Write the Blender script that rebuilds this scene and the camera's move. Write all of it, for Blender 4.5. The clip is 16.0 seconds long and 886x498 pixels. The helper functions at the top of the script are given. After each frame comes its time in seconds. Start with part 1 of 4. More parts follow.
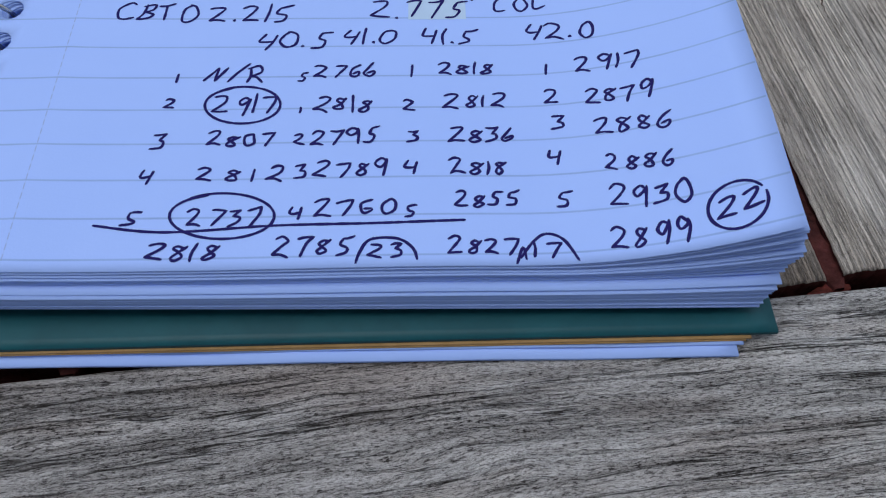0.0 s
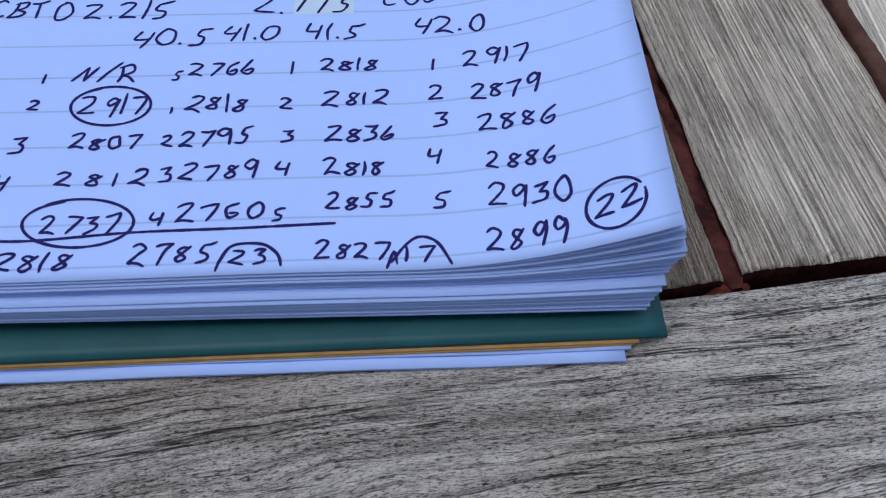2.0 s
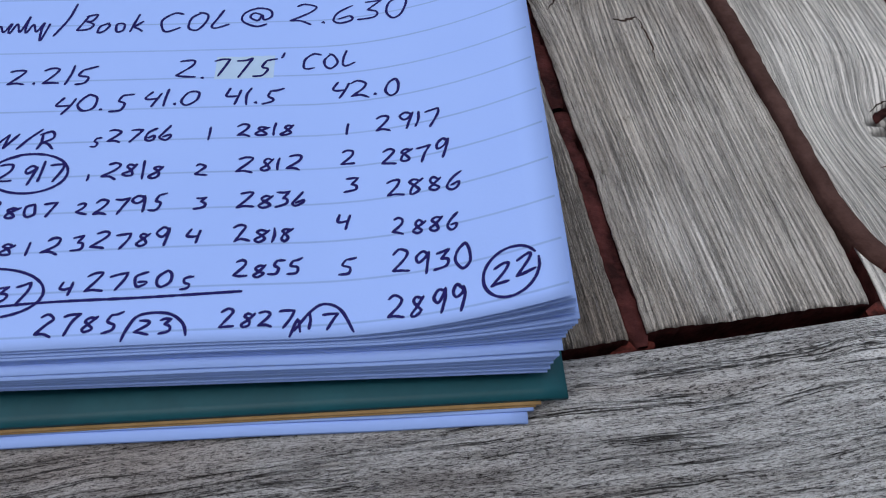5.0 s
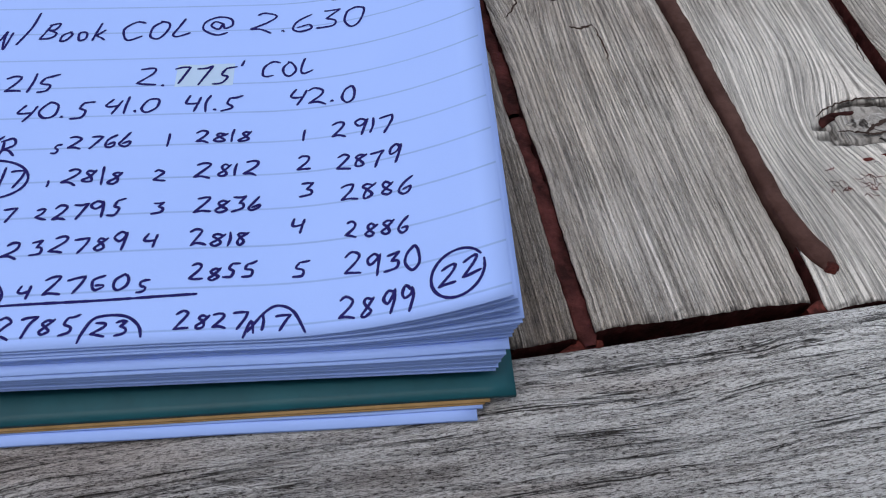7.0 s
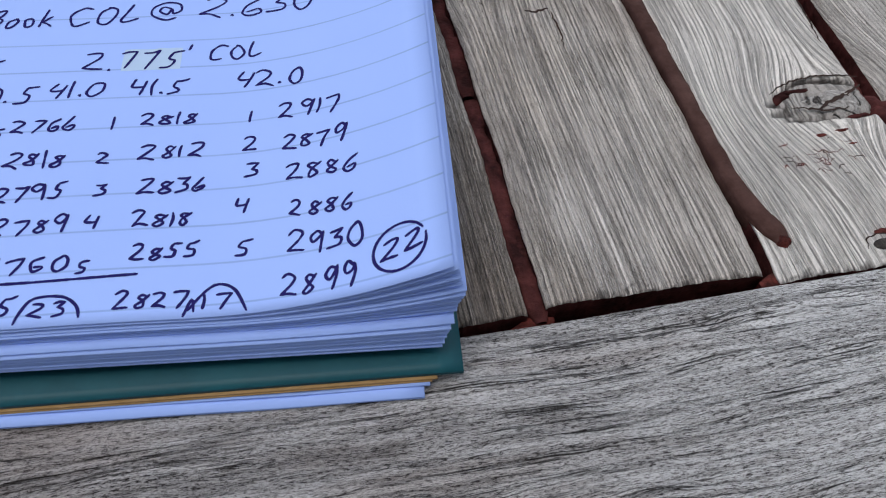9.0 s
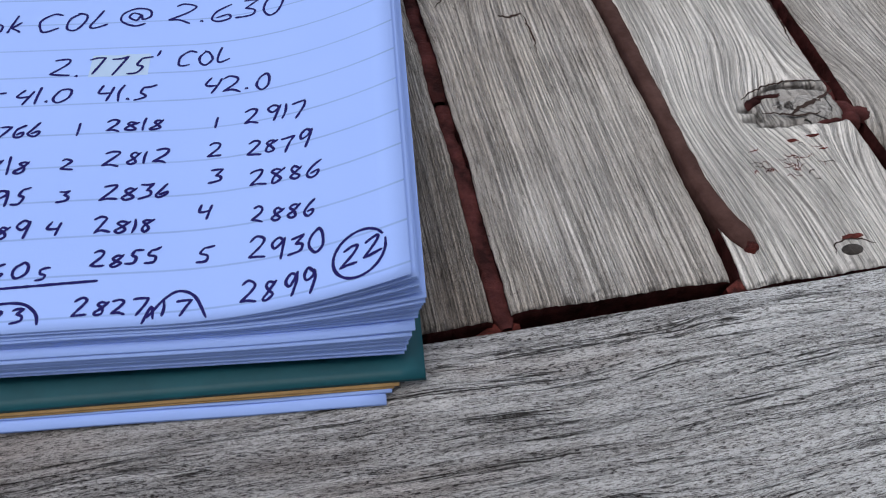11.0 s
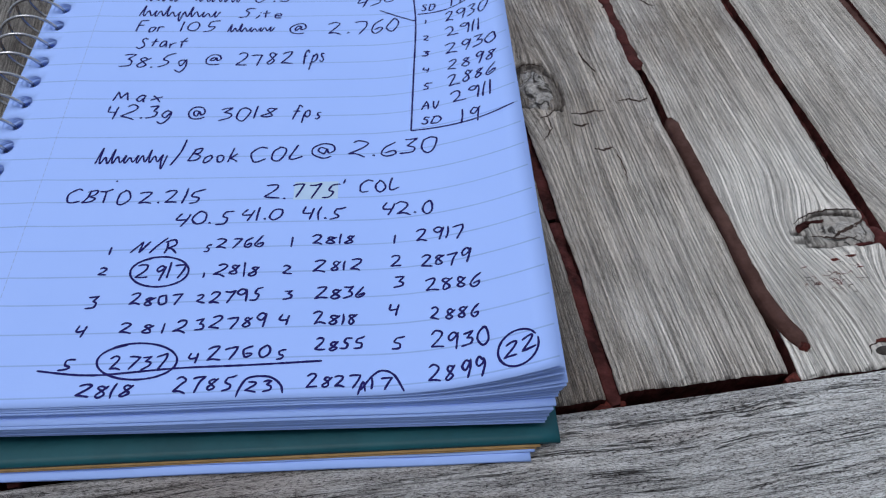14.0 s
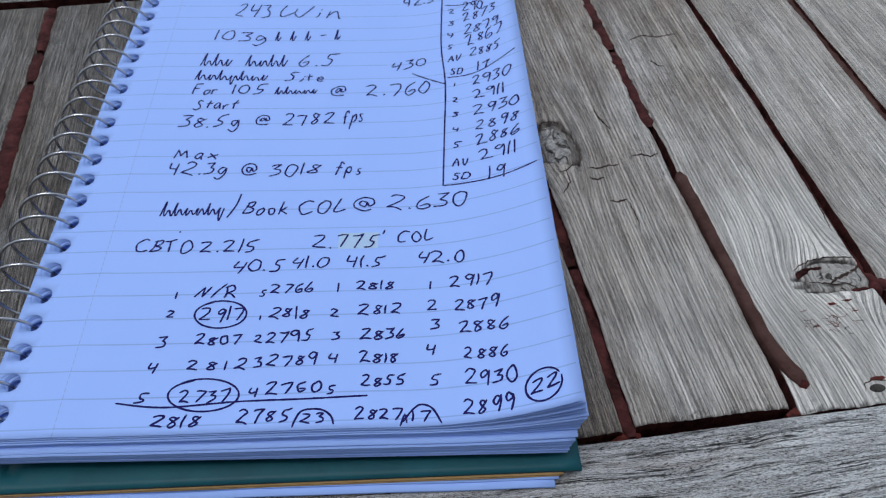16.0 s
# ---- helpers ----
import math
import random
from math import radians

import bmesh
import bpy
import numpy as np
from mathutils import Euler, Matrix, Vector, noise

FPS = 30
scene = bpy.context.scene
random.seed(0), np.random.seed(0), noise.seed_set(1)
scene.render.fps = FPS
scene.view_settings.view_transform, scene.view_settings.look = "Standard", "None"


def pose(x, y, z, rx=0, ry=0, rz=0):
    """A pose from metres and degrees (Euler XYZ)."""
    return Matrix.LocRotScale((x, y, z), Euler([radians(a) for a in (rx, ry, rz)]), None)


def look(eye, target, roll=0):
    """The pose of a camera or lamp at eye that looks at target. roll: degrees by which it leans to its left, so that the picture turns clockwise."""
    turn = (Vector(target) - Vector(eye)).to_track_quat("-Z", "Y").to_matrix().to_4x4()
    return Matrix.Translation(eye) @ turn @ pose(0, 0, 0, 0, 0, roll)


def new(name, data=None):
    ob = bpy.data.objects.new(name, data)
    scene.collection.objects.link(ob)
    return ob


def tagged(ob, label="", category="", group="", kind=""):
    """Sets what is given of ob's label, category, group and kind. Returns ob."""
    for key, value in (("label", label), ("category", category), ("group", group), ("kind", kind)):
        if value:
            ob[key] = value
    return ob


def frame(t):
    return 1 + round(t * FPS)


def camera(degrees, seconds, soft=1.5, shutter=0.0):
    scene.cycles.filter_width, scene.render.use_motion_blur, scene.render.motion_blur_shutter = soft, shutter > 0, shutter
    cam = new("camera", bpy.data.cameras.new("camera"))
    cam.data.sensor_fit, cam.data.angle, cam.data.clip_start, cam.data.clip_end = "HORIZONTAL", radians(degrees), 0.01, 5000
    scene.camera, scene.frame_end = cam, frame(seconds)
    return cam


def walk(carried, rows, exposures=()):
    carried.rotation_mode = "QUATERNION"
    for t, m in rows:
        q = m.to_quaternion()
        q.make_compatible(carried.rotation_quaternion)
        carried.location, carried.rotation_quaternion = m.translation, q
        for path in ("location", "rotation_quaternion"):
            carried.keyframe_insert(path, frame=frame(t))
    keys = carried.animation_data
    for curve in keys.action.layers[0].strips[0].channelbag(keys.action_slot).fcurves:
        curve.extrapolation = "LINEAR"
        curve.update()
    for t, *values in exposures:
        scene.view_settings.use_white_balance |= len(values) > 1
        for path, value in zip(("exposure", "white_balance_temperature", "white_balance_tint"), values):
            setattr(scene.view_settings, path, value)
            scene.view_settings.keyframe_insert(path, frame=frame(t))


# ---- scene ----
cam = camera(59.5, 16.0, soft=1.1)
PATH = [  # seconds, eye in metres, yaw, pitch, roll in degrees
    (0, -0.06406, -0.08716, 0.10732, -1.42, -58.17, 1.26),
    (0.5, -0.06527, -0.08672, 0.10695, -2.07, -58.07, 1.76),
    (1, -0.05883, -0.08666, 0.10803, -2.34, -58.21, 1.78),
    (1.5, -0.05306, -0.08548, 0.10520, -2.62, -58.03, 1.72),
    (2, -0.04695, -0.08404, 0.10279, -2.77, -58.04, 1.48),
    (2.5, -0.04110, -0.08446, 0.10152, -3.16, -57.59, 1.59),
    (3, -0.03769, -0.08254, 0.10668, -3.26, -56.88, 1.54),
    (3.5, -0.03871, -0.07892, 0.11503, -3.73, -57.03, 2.04),
    (4, -0.03860, -0.07829, 0.11165, -3.77, -56.77, 2.05),
    (4.5, -0.03782, -0.07902, 0.10990, -4.10, -56.54, 2.24),
    (5, -0.03464, -0.08003, 0.10928, -4.21, -56.75, 2.19),
    (7.5, -0.02825, -0.08442, 0.11237, -6.18, -56.07, 3.31),
    (8, -0.02634, -0.08722, 0.11117, -6.41, -55.81, 3.21),
    (8.5, -0.02327, -0.08660, 0.11303, -6.57, -55.89, 3.06),
    (9, -0.02217, -0.08647, 0.10851, -6.77, -55.65, 3.00),
    (11.5, -0.01594, -0.08632, 0.10901, -6.72, -55.28, 2.90),
    (12, -0.01884, -0.08795, 0.11250, -6.23, -54.75, 2.81),
    (12.5, -0.02567, -0.09267, 0.12235, -5.57, -53.96, 2.69),
    (13, -0.03229, -0.09576, 0.12970, -4.77, -53.09, 2.40),
    (13.5, -0.03636, -0.09635, 0.13500, -4.11, -52.21, 2.21),
    (14, -0.04157, -0.10139, 0.14621, -3.95, -51.56, 2.36),
    (14.5, -0.04383, -0.11058, 0.15802, -3.29, -50.80, 1.82),
    (15, -0.04546, -0.11067, 0.15942, -2.75, -50.26, 1.43),
    (15.5, -0.04577, -0.11270, 0.16098, -2.59, -49.67, 1.34),
    (16, -0.04697, -0.11088, 0.16278, -2.41, -49.09, 1.27),
]
cam.data.dof.use_dof, cam.data.dof.focus_distance, cam.data.dof.aperture_fstop = True, 0.140, 74.0
EXPOSURES = [(0.0, 0.04, 6400, 7), (2.6, 0.18, 6500, 8), (3.0, 0.18, 6500, 8), (3.5, 0.02, 6400, 7), (5.0, 0.03, 6430, 8), (7.5, 0.18, 6560, 9), (12.3, 0.2, 6600, 9), (14.5, 0.04, 6250, 6), (16.0, 0.02, 6150, 5)]
walk(cam, [(t, pose(x, y, z, 0, 0, yaw) @ pose(0, 0, 0, 90 + pitch) @ pose(0, 0, 0, 0, 0, roll)) for t, x, y, z, yaw, pitch, roll in PATH], EXPOSURES)

# ---- world and light: open shade under a pale sky ----
SUN_ELEVATION, SUN_TURN = radians(77), radians(275)
world = bpy.data.worlds.new("sky")
scene.world = world
world.use_nodes = True
wn = world.node_tree
sky = wn.nodes.new("ShaderNodeTexSky")
sky.sky_type, sky.sun_disc = "NISHITA", False
sky.sun_elevation, sky.sun_rotation = SUN_ELEVATION, SUN_TURN
sky.dust_density, sky.air_density, sky.ozone_density = 3.0, 1.0, 1.0
haze = wn.nodes.new("ShaderNodeMix")
haze.data_type = "RGBA"
haze.inputs[0].default_value = 0.6
haze.inputs[7].default_value = (5.6, 5.8, 6.2, 1)
wn.links.new(sky.outputs[0], haze.inputs[6])
background = wn.nodes["Background"]
background.inputs[1].default_value = 0.148
wn.links.new(haze.outputs[2], background.inputs[0])

sun = new("sun", bpy.data.lights.new("sun", "SUN"))
sun.data.energy, sun.data.angle, sun.data.color = 1.05, radians(35), (1.0, 0.98, 0.95)
sun.matrix_world = look((0, 0, 1), (0.22, -0.02, 0))

MM = 0.001


# ---- material helpers ----
class Nodes:
    def __init__(self, name):
        self.mat = bpy.data.materials.new(name)
        self.mat.use_nodes = True
        self.tree = self.mat.node_tree
        self.out = self.tree.nodes["Principled BSDF"]

    def put(self, socket, value):
        if isinstance(value, bpy.types.NodeSocket):
            self.tree.links.new(value, socket)
        elif value is not None:
            socket.default_value = value

    def node(self, kind, *values, **settings):
        n = self.tree.nodes.new(kind)
        for key, value in settings.items():
            setattr(n, key, value)
        for socket, value in zip(n.inputs, values):
            self.put(socket, value)
        return n

    def math(self, op, a, b=0.0, c=0.0, clamp=False):
        return self.node("ShaderNodeMath", a, b, c, operation=op, use_clamp=clamp).outputs[0]

    def noise(self, vector, scale, detail=4.0, rough=0.55, warp=0.0):
        n = self.node("ShaderNodeTexNoise")
        for key, value in (("Vector", vector), ("Scale", scale), ("Detail", detail), ("Roughness", rough), ("Distortion", warp)):
            self.put(n.inputs[key], value)
        return n.outputs[0]

    def ramp(self, value, *stops):
        n = self.node("ShaderNodeValToRGB", value)
        while len(n.color_ramp.elements) < len(stops):
            n.color_ramp.elements.new(0.5)
        for e, (at, col) in zip(n.color_ramp.elements, stops):
            e.position, e.color = at, (*col, 1) if isinstance(col, tuple) else (col, col, col, 1)
        return n.outputs[0]

    def mix(self, how, fac, a, b):
        n = self.node("ShaderNodeMix", data_type="RGBA", blend_type=how)
        for i, value in ((0, fac), (6, a), (7, b)):
            self.put(n.inputs[i], (*value, 1) if isinstance(value, tuple) else value)
        return n.outputs[2]

    def bump(self, height, depth, strength=1.0):
        n = self.node("ShaderNodeBump")
        for key, value in (("Strength", strength), ("Distance", depth), ("Height", height)):
            self.put(n.inputs[key], value)
        self.put(self.out.inputs["Normal"], n.outputs[0])

    def finish(self, colour=None, rough=0.6, metal=0.0, specular=0.5):
        for key, value in (("Base Color", colour), ("Roughness", rough), ("Metallic", metal), ("Specular IOR Level", specular)):
            self.put(self.out.inputs[key], (*value, 1) if isinstance(value, tuple) else value)
        return self.mat


def stretched(n, attribute, sx, sy, sz=1.0, extra=None):
    """The grain coordinates in millimetres, drawn out along the fibres."""
    vec = n.node("ShaderNodeAttribute", attribute_name=attribute).outputs[1]
    if extra is not None:
        vec = n.node("ShaderNodeVectorMath", vec, extra, operation="ADD").outputs[0]
    return n.node("ShaderNodeVectorMath", vec, (sx, sy, sz), operation="MULTIPLY").outputs[0]


def slat_wood():
    """Silvery weathered softwood: pale fibres with thin dark lines between them."""
    n = Nodes("weathered_slat")
    wobble = n.noise(stretched(n, "grain", 0.04, 0.012), 1.0, 3)
    wob = n.node("ShaderNodeCombineXYZ", n.math("ADD", n.math("MULTIPLY", n.math("SUBTRACT", wobble, 0.5), 2.6), n.math("MULTIPLY", n.math("SUBTRACT", n.noise(stretched(n, "grain", 0.5, 0.06), 1.0, 3), 0.5), 0.3)), 0.0, 0.0).outputs[0]
    broad = n.noise(stretched(n, "grain", 0.35, 0.006, 1.0, wob), 1.0, 3, 0.5)
    first = n.noise(stretched(n, "grain", 0.95, 0.006, 1.0, wob), 1.0, 2, 0.45)
    second = n.noise(stretched(n, "grain", 2.1, 0.02, 1.0, wob), 1.0, 2, 0.5)
    fibre = n.noise(stretched(n, "grain", 6.5, 0.45), 1.0, 5, 0.75)
    patch = n.noise(stretched(n, "grain", 0.07, 0.03), 1.0, 4, 0.6)
    pits = n.noise(stretched(n, "grain", 2.4, 0.35), 1.0, 6, 0.75)
    wear = n.noise(stretched(n, "grain", 0.15, 0.06), 1.0, 4, 0.6)
    bleach_tone = n.node("ShaderNodeAttribute", attribute_name="bleach_tone").outputs[2]
    ridge = n.ramp(n.math("ABSOLUTE", n.math("SUBTRACT", first, 0.5)), (0.0, 1.0), (0.018, 0.85), (0.045, 0.0))
    crease = n.ramp(n.math("ABSOLUTE", n.math("SUBTRACT", second, 0.47)), (0.0, 1.0), (0.02, 0.8), (0.05, 0.0))
    dark = n.math("MAXIMUM", n.math("MULTIPLY", ridge, n.ramp(wear, (0.38, 0.3), (0.58, 1.0))), n.math("MULTIPLY", crease, n.ramp(fibre, (0.38, 1.0), (0.58, 0.1))))
    tone = n.math("ADD", n.math("MULTIPLY", broad, 0.6), n.math("MULTIPLY", fibre, 0.4))
    base = n.ramp(tone, (0.34, (0.42, 0.39, 0.37)), (0.48, (0.68, 0.65, 0.635)), (0.60, (0.88, 0.86, 0.85)))
    hair = n.noise(stretched(n, "grain", 4.5, 0.12, 1.0, wob), 1.0, 3, 0.6)
    tan = n.noise(stretched(n, "grain", 0.05, 0.012), 1.0, 4, 0.6)
    base = n.mix("MULTIPLY", n.ramp(tan, (0.40, 0.0), (0.62, 0.9)), base, (0.90, 0.86, 0.79))
    base = n.mix("MULTIPLY", n.ramp(hair, (0.38, 0.55), (0.50, 0.0)), base, (0.45, 0.41, 0.37))
    base = n.mix("MULTIPLY", n.ramp(patch, (0.42, 0.0), (0.66, 0.9)), base, (0.64, 0.58, 0.53))
    # positive values make the wood paler, negative ones darker
    base = n.mix("MIX", n.math("MULTIPLY", bleach_tone, 0.95, clamp=True), base, (0.98, 0.965, 0.94))
    base = n.mix("MULTIPLY", n.math("MULTIPLY", bleach_tone, -1.0, clamp=True), base, (0.41, 0.415, 0.42))
    col = n.mix("MIX", n.math("MULTIPLY", dark, n.math("SUBTRACT", 0.5, n.math("MULTIPLY", bleach_tone, 0.1, clamp=True))), base, (0.06, 0.05, 0.043))
    across = n.node("ShaderNodeSeparateXYZ", n.node("ShaderNodeAttribute", attribute_name="grain").outputs[1]).outputs[0]
    drift = n.math("MULTIPLY", n.noise(stretched(n, "grain", 0.07, 0.0035), 1.0, 3, 0.5), 9.0)
    jitter = n.math("MULTIPLY", n.noise(stretched(n, "grain", 1.2, 0.09), 1.0, 3, 0.6), 0.55)
    rings = n.math("FRACT", n.math("DIVIDE", n.math("ADD", across, n.math("ADD", drift, jitter)), 1.12))
    rings = n.ramp(n.math("ABSOLUTE", n.math("SUBTRACT", rings, 0.5)), (0.0, 1.0), (0.07, 0.9), (0.20, 0.0))
    broken = n.ramp(n.noise(stretched(n, "grain", 0.9, 0.05), 1.0, 4, 0.65), (0.36, 0.25), (0.56, 1.0))
    rings = n.math("MULTIPLY", n.math("MULTIPLY", rings, broken), n.ramp(fibre, (0.36, 1.0), (0.62, 0.45)))
    col = n.mix("MULTIPLY", n.math("MULTIPLY", rings, 0.8), col, (0.15, 0.135, 0.125))
    dark = n.math("MAXIMUM", dark, rings)
    crack = n.node("ShaderNodeAttribute", attribute_name="crack").outputs[2]
    clean = n.math("SUBTRACT", 1.0, n.math("MULTIPLY", bleach_tone, 0.6, clamp=True))
    dirt = n.mix("MULTIPLY", n.math("MULTIPLY", n.ramp(pits, (0.36, 0.9), (0.43, 0.0)), clean), col, (0.22, 0.19, 0.17))
    grit = n.noise(stretched(n, "grain", 7.0, 2.2), 1.0, 4, 0.8)
    dirt = n.mix("MULTIPLY", n.math("MULTIPLY", n.ramp(grit, (0.41, 0.75), (0.48, 0.0)), clean), dirt, (0.45, 0.42, 0.39))
    dark_speckle = n.math("MULTIPLY", n.math("MULTIPLY", bleach_tone, -1.0, clamp=True), n.ramp(n.math("ADD", n.math("MULTIPLY", grit, 0.45), n.math("MULTIPLY", hair, 0.55)), (0.47, 1.0), (0.53, 0.0)))
    dirt = n.mix("MULTIPLY", dark_speckle, dirt, (0.16, 0.15, 0.14))
    film = n.noise(stretched(n, "grain", 0.11, 0.05), 1.0, 4, 0.65)
    film = n.math("MULTIPLY", n.ramp(film, (0.45, 0.0), (0.60, 0.65)), n.ramp(n.math("ADD", n.math("MULTIPLY", grit, 0.5), n.math("MULTIPLY", pits, 0.5)), (0.44, 1.0), (0.56, 0.1)))
    dirt = n.mix("MULTIPLY", n.math("MULTIPLY", film, clean), dirt, (0.34, 0.31, 0.28))
    dirt = n.mix("MIX", crack, dirt, (0.03, 0.022, 0.02))
    shade = n.node("ShaderNodeObjectInfo").outputs["Random"]
    tint = n.mix("MULTIPLY", 1.0, dirt, n.ramp(shade, (0.0, (0.95, 0.93, 0.92)), (1.0, (1.0, 0.98, 0.97))))
    height = n.math("SUBTRACT", n.math("ADD", tone, n.math("MULTIPLY", pits, 0.4)), n.math("MULTIPLY", dark, 0.7))
    n.bump(height, 0.0009, 1.0)
    return n.finish(tint, 0.62, 0.0, 0.45)


def rail_wood():
    """Tighter grey grain with dense short pores and long drying cracks."""
    n = Nodes("weathered_rail")
    wobble = n.noise(stretched(n, "grain", 0.06, 0.014), 1.0, 4)
    wob = n.node("ShaderNodeCombineXYZ", n.math("MULTIPLY", n.math("SUBTRACT", wobble, 0.5), 7.0), 0.0, 0.0).outputs[0]
    bands = n.noise(stretched(n, "grain", 0.16, 0.007, 1.0, wob), 1.0, 4, 0.6)
    streak = n.noise(stretched(n, "grain", 1.1, 0.06, 1.0, wob), 1.0, 5, 0.65)
    pores = n.noise(stretched(n, "grain", 7.0, 0.75, 1.0, wob), 1.0, 4, 0.7)
    flecks = n.noise(stretched(n, "grain", 2.6, 0.16, 1.0, wob), 1.0, 4, 0.65)
    dust = n.noise(stretched(n, "grain", 9.0, 2.4), 1.0, 3, 0.75)
    long = n.noise(stretched(n, "grain", 0.34, 0.0065, 1.0, wob), 1.0, 5, 0.6)
    short = n.noise(stretched(n, "grain", 0.9, 0.025, 1.0, wob), 1.0, 4, 0.6)
    bleach_tone = n.node("ShaderNodeAttribute", attribute_name="bleach_tone").outputs[2]
    where = n.ramp(n.noise(stretched(n, "grain", 0.16, 0.02), 1.3, 3), (0.42, 0.0), (0.52, 1.0))
    split = n.math("MULTIPLY", n.ramp(n.math("ABSOLUTE", n.math("SUBTRACT", long, 0.5)), (0.0, 1.0), (0.005, 0.9), (0.012, 0.0)), where)
    fine = n.math("MULTIPLY", n.ramp(n.math("ABSOLUTE", n.math("SUBTRACT", short, 0.46)), (0.0, 1.0), (0.005, 0.9), (0.012, 0.0)), n.ramp(n.noise(stretched(n, "grain", 0.5, 0.03, 1.0, wob), 1.0, 3), (0.46, 1.0), (0.54, 0.0)))
    dark = n.math("MAXIMUM", split, n.math("MULTIPLY", fine, 0.9))
    tone = n.math("ADD", n.math("ADD", n.math("MULTIPLY", bands, 0.4), n.math("MULTIPLY", streak, 0.4)), n.math("MULTIPLY", dust, 0.2))
    base = n.ramp(tone, (0.38, (0.21, 0.20, 0.203)), (0.47, (0.48, 0.465, 0.475)), (0.56, (0.80, 0.785, 0.81)))
    stain = n.noise(stretched(n, "grain", 0.11, 0.016, 1.0, wob), 1.0, 4, 0.6)
    base = n.mix("MULTIPLY", n.ramp(stain, (0.48, 0.0), (0.62, 0.75)), base, (0.72, 0.65, 0.61))
    base = n.mix("MIX", n.math("MULTIPLY", bleach_tone, n.ramp(streak, (0.40, 0.45), (0.52, 1.0)), clamp=True), base, (0.96, 0.97, 1.0))
    clean = n.math("SUBTRACT", 1.0, n.math("MULTIPLY", bleach_tone, 0.3, clamp=True))
    col = n.mix("MULTIPLY", n.math("MULTIPLY", n.ramp(flecks, (0.36, 0.6), (0.45, 0.0)), clean), base, (0.34, 0.315, 0.30))
    open_grain = n.ramp(n.math("ADD", n.math("MULTIPLY", streak, 0.6), n.math("MULTIPLY", bands, 0.4)), (0.45, 1.0), (0.55, 0.7))
    col = n.mix("MULTIPLY", n.math("MULTIPLY", n.ramp(pores, (0.43, 1.0), (0.48, 0.0)), open_grain), col, (0.11, 0.10, 0.10))
    col = n.mix("MULTIPLY", n.math("MULTIPLY", n.ramp(dust, (0.40, 0.85), (0.46, 0.0)), n.math("MULTIPLY", clean, open_grain)), col, (0.36, 0.33, 0.31))
    col = n.mix("MIX", n.math("MULTIPLY", dark, 0.95), col, (0.022, 0.018, 0.016))
    height = n.math("ADD", tone, n.math("ADD", n.math("MULTIPLY", pores, 0.7), n.math("ADD", n.math("MULTIPLY", flecks, 0.5), n.math("MULTIPLY", dust, 0.3))))
    n.bump(n.math("SUBTRACT", height, n.math("MULTIPLY", dark, 0.9)), 0.0009, 1.0)
    return n.finish(col, 0.85, 0.0, 0.15)


def paper(ruled):
    """Bright bluish-white writing paper; the page in use has faint printed rules and a perforation."""
    n = Nodes("ruled_paper" if ruled else "blank_paper")
    place = n.node("ShaderNodeTexCoord").outputs["Object"]
    mottled = n.noise(place, 60.0, 5, 0.6)
    fibres = n.noise(place, 2600.0, 3, 0.6)
    col = n.mix("MIX", mottled, (0.300, 0.440, 0.885), (0.326, 0.466, 0.905))
    if ruled:
        sep = n.node("ShaderNodeSeparateXYZ", n.node("ShaderNodeAttribute", attribute_name="sheet").outputs[1])
        x, y = sep.outputs[0], sep.outputs[1]
        faint = n.math("ADD", 0.3, n.math("MULTIPLY", n.noise(place, 90.0, 3), 0.75))
        step = n.math("ABSOLUTE", n.math("SUBTRACT", n.math("FRACT", n.math("DIVIDE", n.math("SUBTRACT", y, RULE_START - RULE / 2), RULE)), 0.5))
        line = n.ramp(step, (0.0, 1.0), (0.014, 0.9), (0.034, 0.0))
        under = n.math("LESS_THAN", y, RULE_START + 23.4 * RULE)
        col = n.mix("MIX", n.math("MULTIPLY", n.math("MULTIPLY", line, under), faint), col, (0.19, 0.29, 0.56))
        tear = n.math("ABSOLUTE", n.math("SUBTRACT", x, n.math("SUBTRACT", 16.8, n.math("MULTIPLY", y, 0.017))))
        dots = n.ramp(n.math("FRACT", n.math("MULTIPLY", y, 0.55)), (0.55, 1.0), (0.7, 0.25))
        tear = n.math("MULTIPLY", n.ramp(tear, (0.0, 0.7), (0.16, 0.0)), dots)
        col = n.mix("MIX", tear, col, (0.22, 0.27, 0.5))
    n.bump(n.math("ADD", fibres, n.math("MULTIPLY", mottled, 2.0)), 0.00004, 0.5)
    return n.finish(col, 0.75, 0.0, 0.2)


RULE, RULE_START = 7.13, 2.0


def ink():
    n = Nodes("blue_black_ink")
    place = n.node("ShaderNodeTexCoord").outputs["Object"]
    col = n.mix("MIX", n.noise(place, 500.0, 3), (0.010, 0.009, 0.072), (0.023, 0.019, 0.13))
    return n.finish(col, 0.9, 0.0, 0.05)


def plain(name, low, high, scale, rough, specular=0.4, metal=0.0, relief=0.0):
    n = Nodes(name)
    place = n.node("ShaderNodeTexCoord").outputs["Object"]
    grain = n.noise(place, scale, 5, 0.65)
    if relief:
        n.bump(grain, relief, 0.9)
    return n.finish(n.mix("MIX", n.ramp(grain, (0.35, 0.0), (0.65, 1.0)), low, high), rough, metal, specular)


